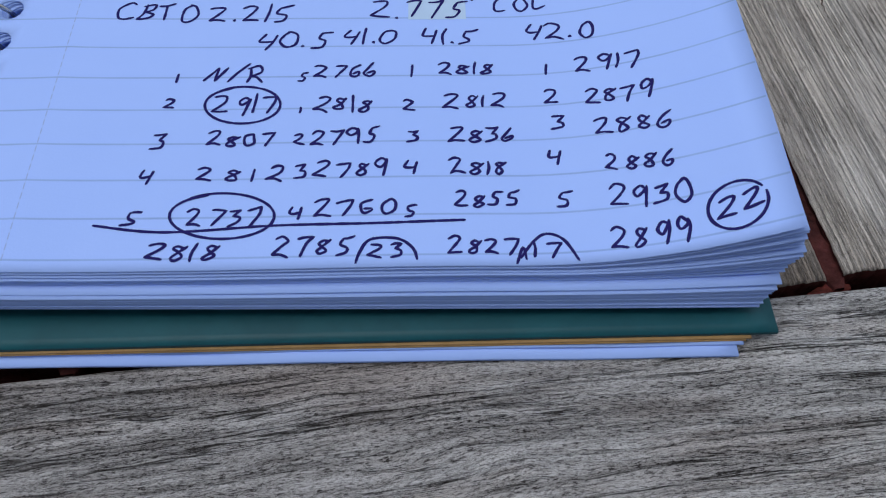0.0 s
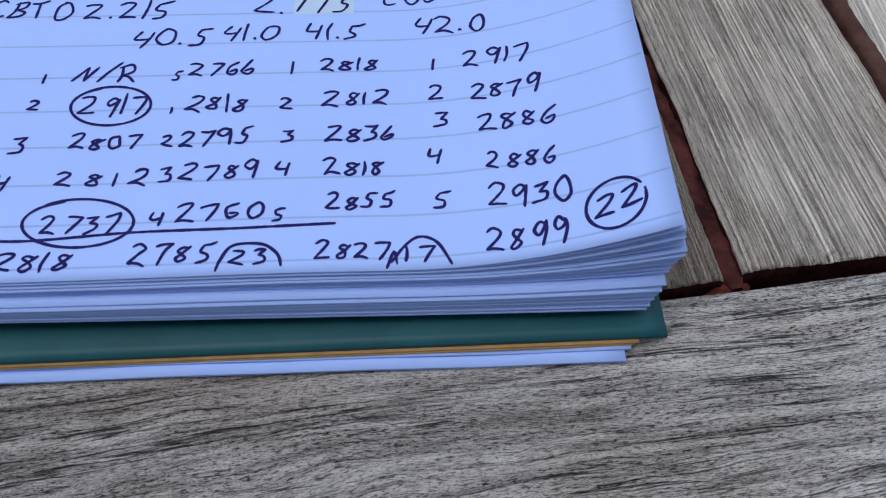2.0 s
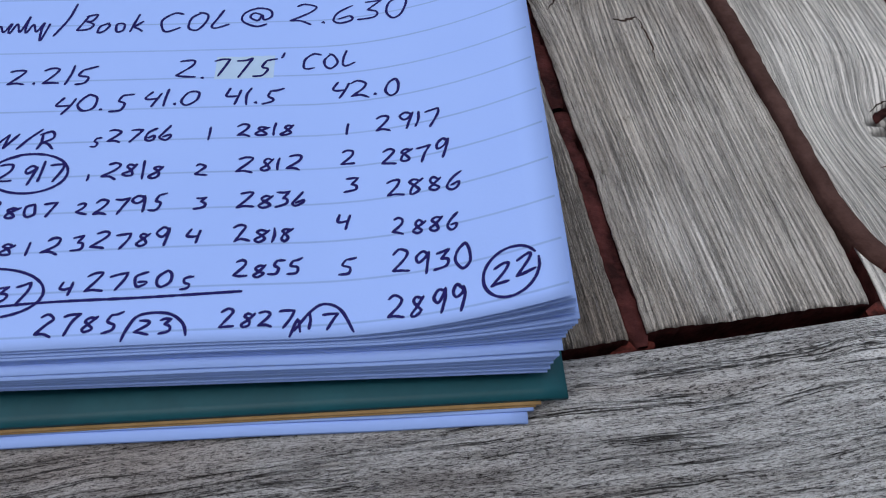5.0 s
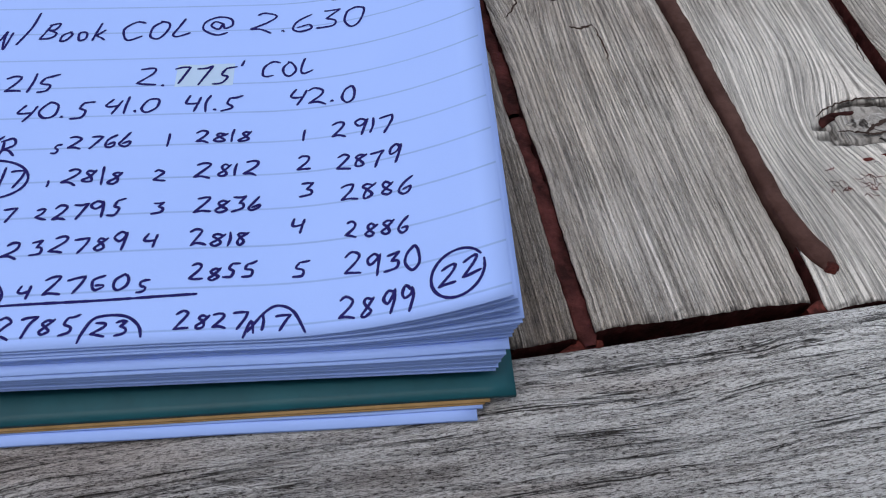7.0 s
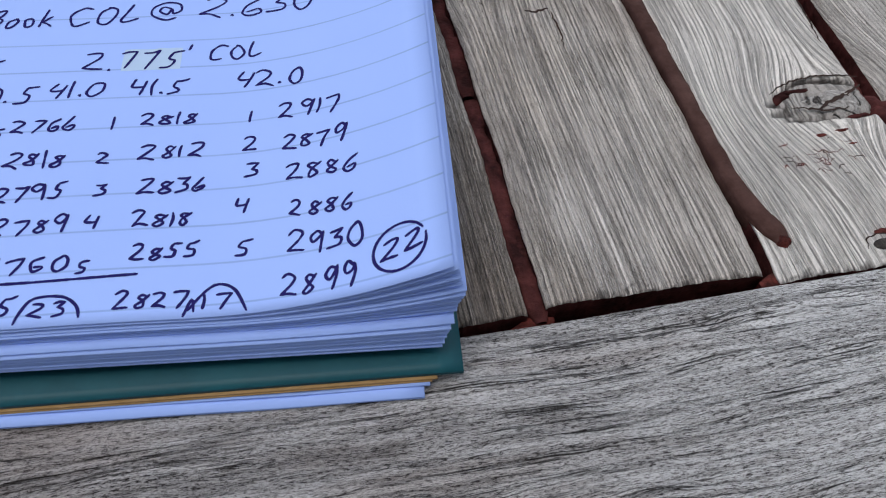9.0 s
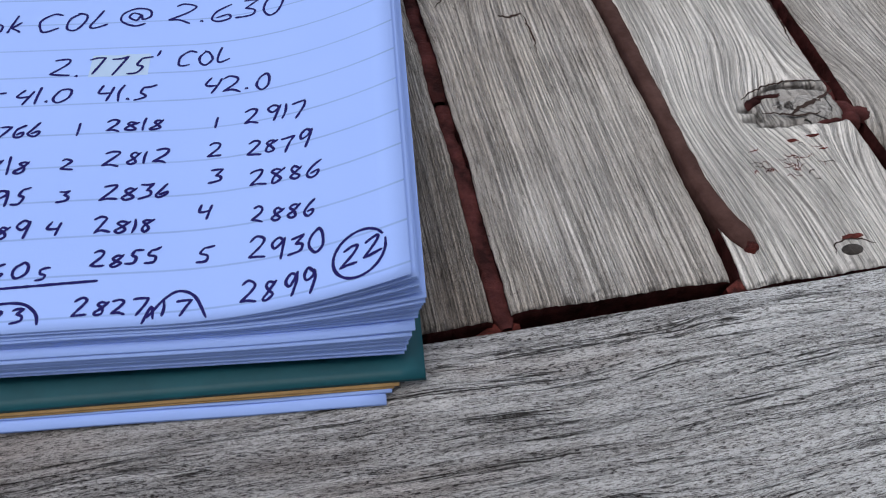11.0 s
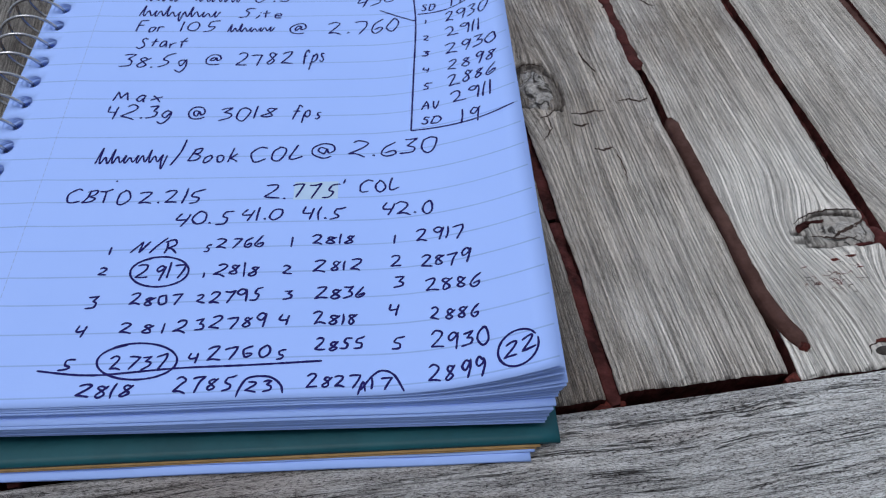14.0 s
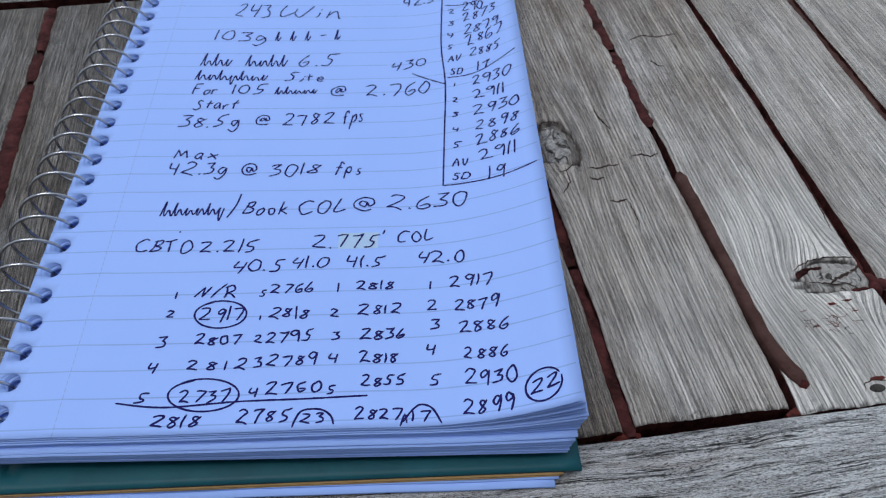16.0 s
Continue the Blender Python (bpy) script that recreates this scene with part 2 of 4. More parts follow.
def knot_wood():
    """Grey end grain with swirling fissures."""
    n = Nodes("knot_wood")
    place = n.node("ShaderNodeTexCoord").outputs["Object"]
    grain = n.noise(place, 420.0, 5, 0.7, 1.5)
    swirl = n.noise(place, 95.0, 3, 0.5, 1.2)
    split = n.ramp(n.math("ABSOLUTE", n.math("SUBTRACT", swirl, 0.5)), (0.0, 1.0), (0.012, 0.7), (0.03, 0.0))
    col = n.ramp(grain, (0.33, (0.13, 0.12, 0.115)), (0.48, (0.36, 0.345, 0.335)), (0.64, (0.60, 0.585, 0.575)))
    col = n.mix("MIX", n.math("MULTIPLY", split, 0.9), col, (0.025, 0.018, 0.017))
    n.bump(n.math("SUBTRACT", grain, split), 0.0015, 1.0)
    return n.finish(col, 0.85, 0.0, 0.2)


SLAT, RAIL = slat_wood(), rail_wood()
PAGE, BLANK, INK = paper(True), paper(False), ink()
GREEN = plain("green_plastic", (0.004, 0.056, 0.076), (0.006, 0.074, 0.097), 90.0, 0.5, 0.25)
CARD = plain("ochre_card", (0.33, 0.205, 0.085), (0.41, 0.265, 0.125), 300.0, 0.8, 0.2)
STEEL = plain("steel_wire", (0.36, 0.37, 0.40), (0.50, 0.51, 0.54), 400.0, 0.2, 0.5, 1.0)
MARKER = plain("highlighter", (0.365, 0.50, 0.70), (0.385, 0.52, 0.735), 200.0, 0.7, 0.2)
MAROON = plain("maroon_paint", (0.020, 0.0060, 0.0060), (0.086, 0.0255, 0.025), 180.0, 0.8, 0.1, 0.0, 0.0012)
SEALANT = plain("brown_sealant", (0.045, 0.021, 0.018), (0.085, 0.045, 0.040), 160.0, 0.8, 0.12, 0.0, 0.0008)
RUST = plain("brick_red_paint", (0.03, 0.008, 0.007), (0.15, 0.032, 0.026), 420.0, 0.8, 0.15, 0.0, 0.0010)
KNOT = knot_wood()
IRON = plain("rusty_screw", (0.012, 0.01, 0.009), (0.06, 0.05, 0.045), 700.0, 0.55, 0.5, 0.6, 0.0006)
# near-black timber: shade below and between slats put into the colour; cracks share it
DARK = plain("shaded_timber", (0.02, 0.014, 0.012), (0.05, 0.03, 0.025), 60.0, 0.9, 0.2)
RENDERED = plain("wall_render", (0.38, 0.375, 0.37), (0.47, 0.465, 0.46), 25.0, 0.9, 0.2, 0.0, 0.002)
SOIL = plain("grey_paving", (0.20, 0.19, 0.18), (0.30, 0.29, 0.27), 12.0, 0.9, 0.2)


# ---- mesh helpers ----
def part(name, mesh, material, parent=None, label=""):
    ob = new(name, mesh)
    if material is not None and not mesh.materials:
        mesh.materials.append(material)
    ob.parent = parent
    return tagged(ob, label)


def mesh_of(name, verts, faces, smooth=True):
    me = bpy.data.meshes.new(name)
    me.from_pydata([tuple(v) for v in verts], [], [tuple(f) for f in faces])
    if smooth:
        me.polygons.foreach_set("use_smooth", [True] * len(me.polygons))
    me.update()
    return me


def add_vectors(me, name, values):
    layer = me.attributes.new(name, "FLOAT_VECTOR", "POINT")
    layer.data.foreach_set("vector", np.asarray(values, float).ravel())


def add_values(me, name, values):
    layer = me.attributes.new(name, "FLOAT", "POINT")
    layer.data.foreach_set("value", np.asarray(values, float).ravel())


def wave(*at):
    return noise.noise(Vector(at))


# ---- the slatted table top ----
SLAT_TURN, RAIL_TURN = 7.6, 6.95
PITCH, FIRST_GAP = 40.15, -2.3
NEAR_END, FAR_END, THICK = -25.0, 176.0, 16.0
# knots: across, along, half-width, half-length, in millimetres of the slat field
KNOTS = [(68.2, 10.0, 11.0, 5.6), (5.6, 73.5, 6.0, 9.0)]


def knot_ring(u, v, ku, kv, kw, kl):
    """1 on the uneven rim of a knot, less inside it."""
    du, dv = (u - ku) / kw, (v - kv) / kl
    return (abs(du) ** 2.6 + abs(dv + 0.25 * du * du - 0.1) ** 2.2) ** 0.42 + 0.3 * wave(du * 1.6, dv * 1.6, ku) + 0.14 * wave(du * 5, dv * 5, ku)


def board(width_from, width_to, along_from, along_to, step_w, step_a, seed, material, bleach_tone_at=None, gap_wear=0.5, near_skew=0.0):
    """A board with worn, rounded long edges, sunk round its knots; across is x and along is y, top at z = 0."""
    nu, nv = max(6, int((width_to - width_from) / step_w)), int((along_to - along_from) / step_a)
    us = [width_from + (width_to - width_from) * i / nu for i in range(nu + 1)]
    verts, grain, bleach_tone, crack, faces = [], [], [], [], []
    for j in range(nv + 1):
        v = along_from + (along_to - along_from) * j / nv
        for i, u in enumerate(us):
            side = min(u - width_from, width_to - u)
            shift = gap_wear * (wave(v * 0.05, seed, 3.0 + (i > nu / 2)) + 0.25 * wave(v * 0.5, seed, 9.0)) * math.exp(-side / 3.0) * (1 if i < nu / 2 else -1)
            end = min(v - along_from, along_to - v)
            drop = 0.6 * math.exp(-side / 0.5) + 0.3 * math.exp(-end / 0.5)
            z = -drop + 0.18 * wave(u * 0.06, v * 0.02, seed)
            gu = u
            for ku, kv, kw, kl in KNOTS:
                near = math.exp(-((u - ku) / (kw * 1.5)) ** 2 - ((v - kv) / (kl * 2.6)) ** 2)
                gu -= (u - ku) * 0.86 * near
                ring = knot_ring(u, v, ku, kv, kw, kl)
                if width_from < ku < width_to:
                    z -= 1.3 * math.exp(-((ring - 0.98) / 0.12) ** 2) + 0.5 * math.exp(-(ring / 0.9) ** 2)
            split = 0.0
            for ku, kv, kw, kl in KNOTS:
                if width_from < ku < width_to:
                    du, dv, ring = (u - ku) / kw, (v - kv) / kl, knot_ring(u, v, ku, kv, kw, kl)
                    split = max(split, 0.5 * (ring < 1.0), math.exp(-((ring - 1.02) / 0.11) ** 4) * min(1.0, max(0.8, 1.0 + 1.8 * wave(du * 1.1, dv * 1.1, kv))))
            chip = wave(u * 0.55, v * 0.7, seed) + 0.7 * wave(u * 1.4, v * 1.4, seed + 2)
            split = max(split, 0.8 * min(1.0, max(0.0, 3.0 * (chip + 0.75 * math.exp(-(v - along_from) / 1.2) - 0.62))) * math.exp(-(v - along_from) / 3.5))
            skew = near_skew * (u - width_from) / (width_to - width_from) * math.exp(-(v - along_from) / 20.0)
            nick = (0.35 * wave(u * 0.12, seed, 1.0) + 0.22 * wave(u * 1.1, seed, 6.0)) * math.exp(-(v - along_from) / 2.0)
            verts.append(((u + shift) * MM, (v + skew + nick) * MM, z * MM))
            grain.append((gu, v, seed * 37.0))
            crack.append(split)
            bleach_tone.append(min(1.0, bleach_tone_at[2] * math.exp(-((u - bleach_tone_at[0]) / bleach_tone_at[3]) ** 2 - ((v - bleach_tone_at[1]) / bleach_tone_at[3]) ** 2)) if bleach_tone_at else 0.0)
    w = nu + 1
    faces += [(j * w + i, j * w + i + 1, (j + 1) * w + i + 1, (j + 1) * w + i) for j in range(nv) for i in range(nu)]
    rim = [i for i in range(w)] + [j * w + nu for j in range(1, nv + 1)] + [nv * w + i for i in range(nu - 1, -1, -1)] + [j * w for j in range(nv - 1, 0, -1)]
    low = len(verts)
    for r in rim:
        x, y, z = verts[r]
        verts.append((x, y, -THICK * MM))
        gu, gv, gs = grain[r]
        grain.append((gu + THICK * 0.3, gv + THICK, gs))
        bleach_tone.append(0.0)
        crack.append(0.0)
    k = len(rim)
    faces += [(rim[a], low + a, low + (a + 1) % k, rim[(a + 1) % k]) for a in range(k)]
    faces.append(tuple(range(low + k - 1, low - 1, -1)))
    me = mesh_of("board", verts, faces)
    add_vectors(me, "grain", grain)
    add_values(me, "bleach_tone", bleach_tone)
    add_values(me, "crack", crack)
    me.materials.append(material)
    me.materials.append(MAROON)
    me.polygons.foreach_set("material_index", [0] * (nu * nv) + [1] * k + [0])
    me.polygons.foreach_set("use_smooth", [True] * (nu * nv) + [False] * (k + 1))
    return me


table = tagged(new("slatted_table"), "weathered grey slatted wooden table with maroon paint in its joints", "table")
slat_field = Matrix.Rotation(radians(SLAT_TURN), 4, "Z")
for k in range(-6, 5):
    left = FIRST_GAP + PITCH * k
    gap_l, gap_r = 1.5, {0: 0.5}.get(k, 1.5)
    end = {0: NEAR_END, 1: -28.0, -1: NEAR_END - 1.0}.get(k, NEAR_END - 0.5 if k > 0 else -23.0)
    fine = 0.5 if k in (-1, 0, 1) else 1.0
    # slat 1 is bleached; 0, 2 and 3 set paler, -1 and the left ones darker
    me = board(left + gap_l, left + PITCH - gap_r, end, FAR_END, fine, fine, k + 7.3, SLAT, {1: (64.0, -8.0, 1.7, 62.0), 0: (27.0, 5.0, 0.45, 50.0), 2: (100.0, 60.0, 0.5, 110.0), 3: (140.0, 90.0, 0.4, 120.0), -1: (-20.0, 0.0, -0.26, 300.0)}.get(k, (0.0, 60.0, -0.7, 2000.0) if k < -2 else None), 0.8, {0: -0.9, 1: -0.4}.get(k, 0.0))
    slat = part("slat", me, SLAT, table)
    slat.matrix_local = slat_field

rail_field = Matrix.Rotation(radians(RAIL_TURN), 4, "Z") @ Matrix.Rotation(radians(90), 4, "Z")
for near_edge, far_edge, name in ((-118.0, -27.9, "end_rail"), (180.0, 270.0, "end_rail")):
    # the near rail's colour gets paler towards its right end
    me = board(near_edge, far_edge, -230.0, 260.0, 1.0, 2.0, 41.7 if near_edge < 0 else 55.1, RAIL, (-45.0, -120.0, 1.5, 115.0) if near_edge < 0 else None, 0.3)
    rail = part(name, me, RAIL, table, "cross rail of tight grey grain with long drying cracks")
    rail.matrix_local = rail_field


def ribbon(name, line, width, height, material, parent, label="", base=-3.0, rough=0.35, seed=0.0, step=1.2):
    """A strip of old filler with a rounded back and ragged sides, along points (across, along) of the slat field."""
    path = []
    for (u0, v0, w0), (u1, v1, w1) in zip(line, line[1:]):
        n = max(1, int(math.hypot(u1 - u0, v1 - v0) / step))
        path += [(u0 + (u1 - u0) * i / n, v0 + (v1 - v0) * i / n, w0 + (w1 - w0) * i / n) for i in range(n)]
    path.append(line[-1])
    prof = [(-1.0, 0.0), (-0.96, 0.75), (-0.78, 0.96), (0.0, 1.0), (0.78, 0.96), (0.96, 0.75), (1.0, 0.0)]
    verts, faces = [], []
    for i, (u, v, w) in enumerate(path):
        a, b = path[max(0, i - 1)], path[min(len(path) - 1, i + 1)]
        t = Vector((b[0] - a[0], b[1] - a[1])).normalized()
        side = Vector((-t.y, t.x)) * -1
        ends = min(1.0, 0.55 + 0.25 * min(i, len(path) - 1 - i))
        for p, q in prof:
            ragged = 1 + rough * (wave(v * 0.35, p * 0.7 + seed, 2.0) + 0.6 * wave(v * 1.1, p + seed, 5.0) + 0.4 * wave(v * 2.7, p + seed, 8.0))
            off = side * (p * width * w * 0.5 * ragged * ends)
            z = base + q * height * (0.8 + 0.2 * ends) + 0.35 * wave(v * 0.3, p * 2.0, seed) + 0.2 * wave(v * 1.3, p * 2.0, seed)
            verts.append(((u + off.x) * MM, (v + off.y) * MM, z * MM))
    c = len(prof)
    faces += [(i * c + j, (i + 1) * c + j, (i + 1) * c + j + 1, i * c + j + 1) for i in range(len(path) - 1) for j in range(c - 1)]
    faces += [tuple(range(c - 1, -1, -1)), tuple(len(verts) - c + j for j in range(c))]
    ob = part(name, mesh_of(name, verts, faces), material, parent, label)
    ob.matrix_local = slat_field
    return ob


def gap(k):
    return FIRST_GAP + PITCH * k


red = "flaking maroon paint"
ribbon("filler", [(gap(0) + 0.4, -27.0, 0.8), (gap(0), -8.0, 1.0), (gap(0) + 0.2, 0.0, 1.1), (gap(0) - 0.1, 14.0, 0.9), (gap(0) + 0.3, 24.0, 1.0)], 4.2, 3.0, MAROON, table, red, -4.2, 0.6, 1.0)
ribbon("filler", [(gap(0) + 0.3, 25.5, 1.0), (gap(0) - 0.2, 46.0, 0.9), (gap(0) + 0.2, 62.0, 0.6), (gap(0), 120.0, 0.6), (gap(0), 175.0, 0.7)], 4.2, 2.8, MAROON, table, red, -4.4, 0.6, 2.0)
seal = "brown rubbery sealant strip worked loose from its joint"
ribbon("sealant_strip", [(gap(1) + 5.5, -20.8, 1.3), (gap(1) + 4.7, -18.0, 1.15), (gap(1) + 3.1, -12.5, 1.0), (gap(1) + 2.1, -5.0, 0.9), (gap(1) + 1.9, 8.0, 0.88), (gap(1) + 1.9, 40.0, 0.92), (gap(1) + 1.5, 55.0, 1.0)], 3.8, 3.4, SEALANT, table, seal, -2.5, 0.12, 3.0)
# dark strip in a bare stretch of joint, its shade put into the colour
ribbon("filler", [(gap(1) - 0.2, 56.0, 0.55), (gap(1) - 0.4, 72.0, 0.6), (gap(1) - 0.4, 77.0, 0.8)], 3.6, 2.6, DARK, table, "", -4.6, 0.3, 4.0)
ribbon("filler", [(gap(1) - 0.2, 77.5, 1.1), (gap(1) + 0.1, 98.0, 0.9), (gap(1) - 0.2, 119.0, 1.1)], 4.6, 3.0, MAROON, table, red, -3.0, 0.4, 5.0)
ribbon("filler", [(gap(1) - 0.1, 120.5, 1.1), (gap(1) - 0.4, 138.0, 1.1), (gap(1), 175.0, 1.0)], 4.8, 3.0, MAROON, table, red, -3.0, 0.45, 6.0)
ribbon("filler", [(gap(2), -26.0, 0.6), (gap(2), 30.0, 0.6), (gap(2) + 0.2, 60.0, 0.8), (gap(2) + 0.5, 100.0, 1.2), (gap(2), 130.0, 0.8), (gap(2), 175.0, 0.7)], 3.6, 2.4, MAROON, table, red, -5.4, 0.5, 7.0)
ribbon("filler", [(gap(3), -26.0, 0.8), (gap(3), 60.0, 0.9), (gap(3), 175.0, 0.9)], 4.0, 2.6, SEALANT, table, red, -4.0, 0.4, 8.0)
ribbon("filler", [(gap(-4), -26.0, 1.2), (gap(-4) + 0.3, 60.0, 1.3), (gap(-4) - 0.3, 100.0, 1.3), (gap(-4), 128.0, 1.1)], 4.6, 3.2, MAROON, table, red, -3.0, 0.25, 9.0)
ribbon("filler", [(gap(-4) + 0.1, 129.5, 1.1), (gap(-4), 146.0, 0.9)], 4.6, 3.2, MAROON, table, red, -3.0, 0.25, 10.0)
ribbon("filler", [(gap(-4), 147.5, 1.0), (gap(-4) - 0.3, 175.0, 1.0)], 4.6, 3.2, MAROON, table, red, -3.0, 0.25, 11.0)
for k in (-5, -3, -2, -1, 4):
    ribbon("filler", [(gap(k), -26.0, 0.9), (gap(k) + 0.3, 70.0, 1.0), (gap(k), 175.0, 0.9)], 4.0, 2.6, MAROON, table, red, -3.2, 0.3, 20.0 + k)
# deep strip whose dark colour stands for the shade in the end rail joint
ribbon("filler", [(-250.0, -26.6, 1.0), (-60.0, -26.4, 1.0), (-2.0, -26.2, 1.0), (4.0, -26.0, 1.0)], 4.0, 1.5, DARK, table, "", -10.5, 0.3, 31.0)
# paint left in the joint between slats and end rail
ribbon("filler", [(4.0, -27.0, 1.0), (20.0, -27.3, 0.9), (27.0, -27.5, 0.9), (37.5, -27.6, 0.9)], 3.6, 2.0, MAROON, table, red, -8.6, 0.4, 32.0)
ribbon("filler", [(36.0, -27.6, 0.6), (40.0, -27.1, 0.9), (43.5, -27.6, 0.4)], 3.0, 2.4, RUST, table, red, -3.0, 0.8, 33.0)
ribbon("filler", [(-7.0, -27.2, 0.7), (-2.5, -26.6, 1.3), (0.5, -26.4, 0.6)], 2.6, 2.4, RUST, table, red, -4.6, 0.8, 34.0)


def blob(name, ku, kv, rw, rl, height, material, parent, seed, label="", base=-0.9, rough=0.25, rings=9, spokes=40):
    """A low rough mound: a knot, a flake of paint or a screw head."""
    verts, faces = [(ku * MM, kv * MM, (base + height) * MM)], []
    for r in range(1, rings + 1):
        f = r / rings
        for s in range(spokes):
            a = 2 * math.pi * s / spokes
            edge = 1 + rough * (wave(math.cos(a) * 1.3, math.sin(a) * 1.3, seed) + 0.5 * wave(math.cos(a) * 4, math.sin(a) * 4, seed))
            z = base + height * (1 - f ** 4) + 0.4 * rough * height * wave(f * 3 * math.cos(a), f * 9 * math.sin(a), seed + 4)
            verts.append(((ku + rw * f * edge * math.cos(a)) * MM, (kv + rl * f * edge * math.sin(a)) * MM, z * MM))
    faces += [(0, 1 + s, 1 + (s + 1) % spokes) for s in range(spokes)]
    for r in range(rings - 1):
        o = 1 + r * spokes
        faces += [(o + s, o + spokes + s, o + spokes + (s + 1) % spokes, o + (s + 1) % spokes) for s in range(spokes)]
    ob = part(name, mesh_of(name, verts, faces), material, parent, label)
    ob.matrix_local = slat_field
    return ob


blob("knot", 68.8, 9.6, 8.8, 3.9, 1.6, KNOT, table, 3.0, "split grey knot ringed by a dark crack", -1.25, 0.55)
blob("knot", 5.6, 73.5, 5.6, 8.4, 2.0, KNOT, table, 6.0, "rounded grey knot beside a maroon joint", -1.5, 0.3)
blob("paint_flake", 58.8, 13.2, 3.0, 1.6, 0.9, MAROON, table, 8.0, "", -1.2, 0.7, 5, 24)
blob("paint_flake", 78.0, 6.0, 3.2, 3.6, 1.2, MAROON, table, 9.0, "", -1.0, 0.7, 5, 24)
blob("paint_flake", 62.5, 13.6, 3.4, 0.8, 0.7, MAROON, table, 16.0, "", -0.7, 0.6, 5, 24)
blob("paint_flake", 72.0, 5.0, 3.0, 0.6, 0.5, MAROON, table, 17.0, "", -0.4, 0.7, 5, 24)
blob("paint_flake", 62.0, 1.4, 1.7, 0.5, 0.45, RUST, table, 10.0, "", -0.25, 0.6, 4, 20)
blob("paint_flake", 66.5, 1.9, 1.8, 0.6, 0.45, RUST, table, 11.0, "", -0.25, 0.6, 4, 20)
blob("paint_flake", 67.0, -1.6, 1.6, 0.35, 0.4, RUST, table, 12.0, "", -0.25, 0.6, 4, 20)
blob("paint_flake", gap(1) + 5.4, -20.5, 1.5, 1.3, 1.75, RUST, table, 15.0, "", -0.6, 0.3, 6, 26)
blob("screw_head", 60.7, -24.2, 2.5, 1.4, 0.5, IRON, table, 13.0, "dull dark screw head sunk in the wood", -0.2, 0.1, 6, 28)
blob("paint_flake", 62.2, -21.6, 2.6, 0.75, 0.5, RUST, table, 14.0, "", -0.25, 0.5, 4, 20)



def crack(points, width=0.5, above=0.03, material=None):
    """A short drying check across or along the fibres, dark with dirt."""
    pts = [Vector(p) for p in points]
    seed = math.floor((pts[1].x - FIRST_GAP) / PITCH) + 7.3
    path = []
    for p, q in zip(pts, pts[1:]):
        n = max(2, int((q - p).length / 0.35))
        path += [p.lerp(q, i / n) for i in range(n)]
    path.append(pts[-1])
    verts = []
    for i, p in enumerate(path):
        t = (path[min(i + 1, len(path) - 1)] - path[max(0, i - 1)]).normalized()
        thin = math.sin(math.pi * (i + 0.6) / (len(path) + 0.2)) ** 0.5
        mid = p + Vector((0.35 * wave(p.x * 0.9, p.y * 0.9, 1.0), 0.5 * wave(p.x * 0.9, p.y * 0.9, 2.0)))
        for sign in (-1, 1):
            q = mid + Vector((-t.y, t.x)) * sign * 0.5 * width * thin * (1 + 0.6 * wave(p.x * 1.7, p.y * 1.7, 4.0 + sign))
            verts.append((q.x * MM, q.y * MM, (0.18 * wave(q.x * 0.06, q.y * 0.02, seed) + above) * MM))
    faces = [(2 * i, 2 * i + 2, 2 * i + 3, 2 * i + 1) for i in range(len(path) - 1)]
    part("crack", mesh_of("crack", verts, faces, False), material or DARK, table).matrix_local = slat_field


for points in (
    [(22.0, 88.1), (22.9, 83.0), (24.7, 77.9)], [(12.5, 61.7), (15.8, 60.7), (18.8, 61.5), (22.1, 61.1)],
    [(11.8, 57.5), (14.0, 55.9), (16.4, 56.6)], [(15.2, 46.8), (17.4, 45.8), (20.3, 46.5)],
    [(27.4, 64.5), (30.8, 65.0), (33.1, 63.6), (36.1, 64.5)], [(45.6, 124.8), (51.8, 127.2), (56.6, 125.5), (64.6, 126.6)],
    [(49.9, 111.7), (51.8, 108.7), (53.6, 107.8)],
):
    crack(points, 0.7)
for points in (
    [(76.0, 47.1), (76.0, 38.9), (75.0, 29.8), (74.6, 25.9)], [(5.6, 62.7), (5.8, 56.6), (2.2, 51.6)], [(8.6, 63.8), (6.1, 61.6), (3.3, 60.7)],
    [(20.4, 46.0), (20.8, 40.0), (20.2, 34.0)],
):
    crack(points, 0.45)
for ku, kv, kw, kl in KNOTS:
    crack([(ku + 1.2 * kw * math.cos(a), kv + 1.2 * kl * math.sin(a)) for a in (0.85, 1.21, 1.57, 1.93, 2.29, 2.65)], 0.45, 0.05)
rng = random.Random(21)
for i in range(26):
    u, v, lean, far = 51.0 + 15.0 * rng.random(), 2.0 - 10.0 * rng.random(), rng.uniform(-0.5, 0.5), rng.uniform(0.8, 2.4)
    crack([(u, v), (u + far * 0.5, v + lean + rng.uniform(-0.6, 0.6)), (u + far, v + 1.4 * lean), (u + far * 1.1, v + rng.uniform(-1.4, 0.9))], rng.uniform(0.12, 0.26), 0.03, rng.choice((RUST, DARK, RUST)))
crack([(57.4, -24.6), (58.0, -22.8), (60.0, -21.9), (63.4, -22.4), (65.4, -23.8)], 0.35, 0.05)
crack([(64.0, 7.4), (68.0, 9.2), (72.0, 10.6), (76.0, 12.4)], 0.9, 0.32)
crack([(59.0, 9.0), (63.0, 8.0), (66.0, 7.0), (71.0, 7.2)], 0.5, 0.3)

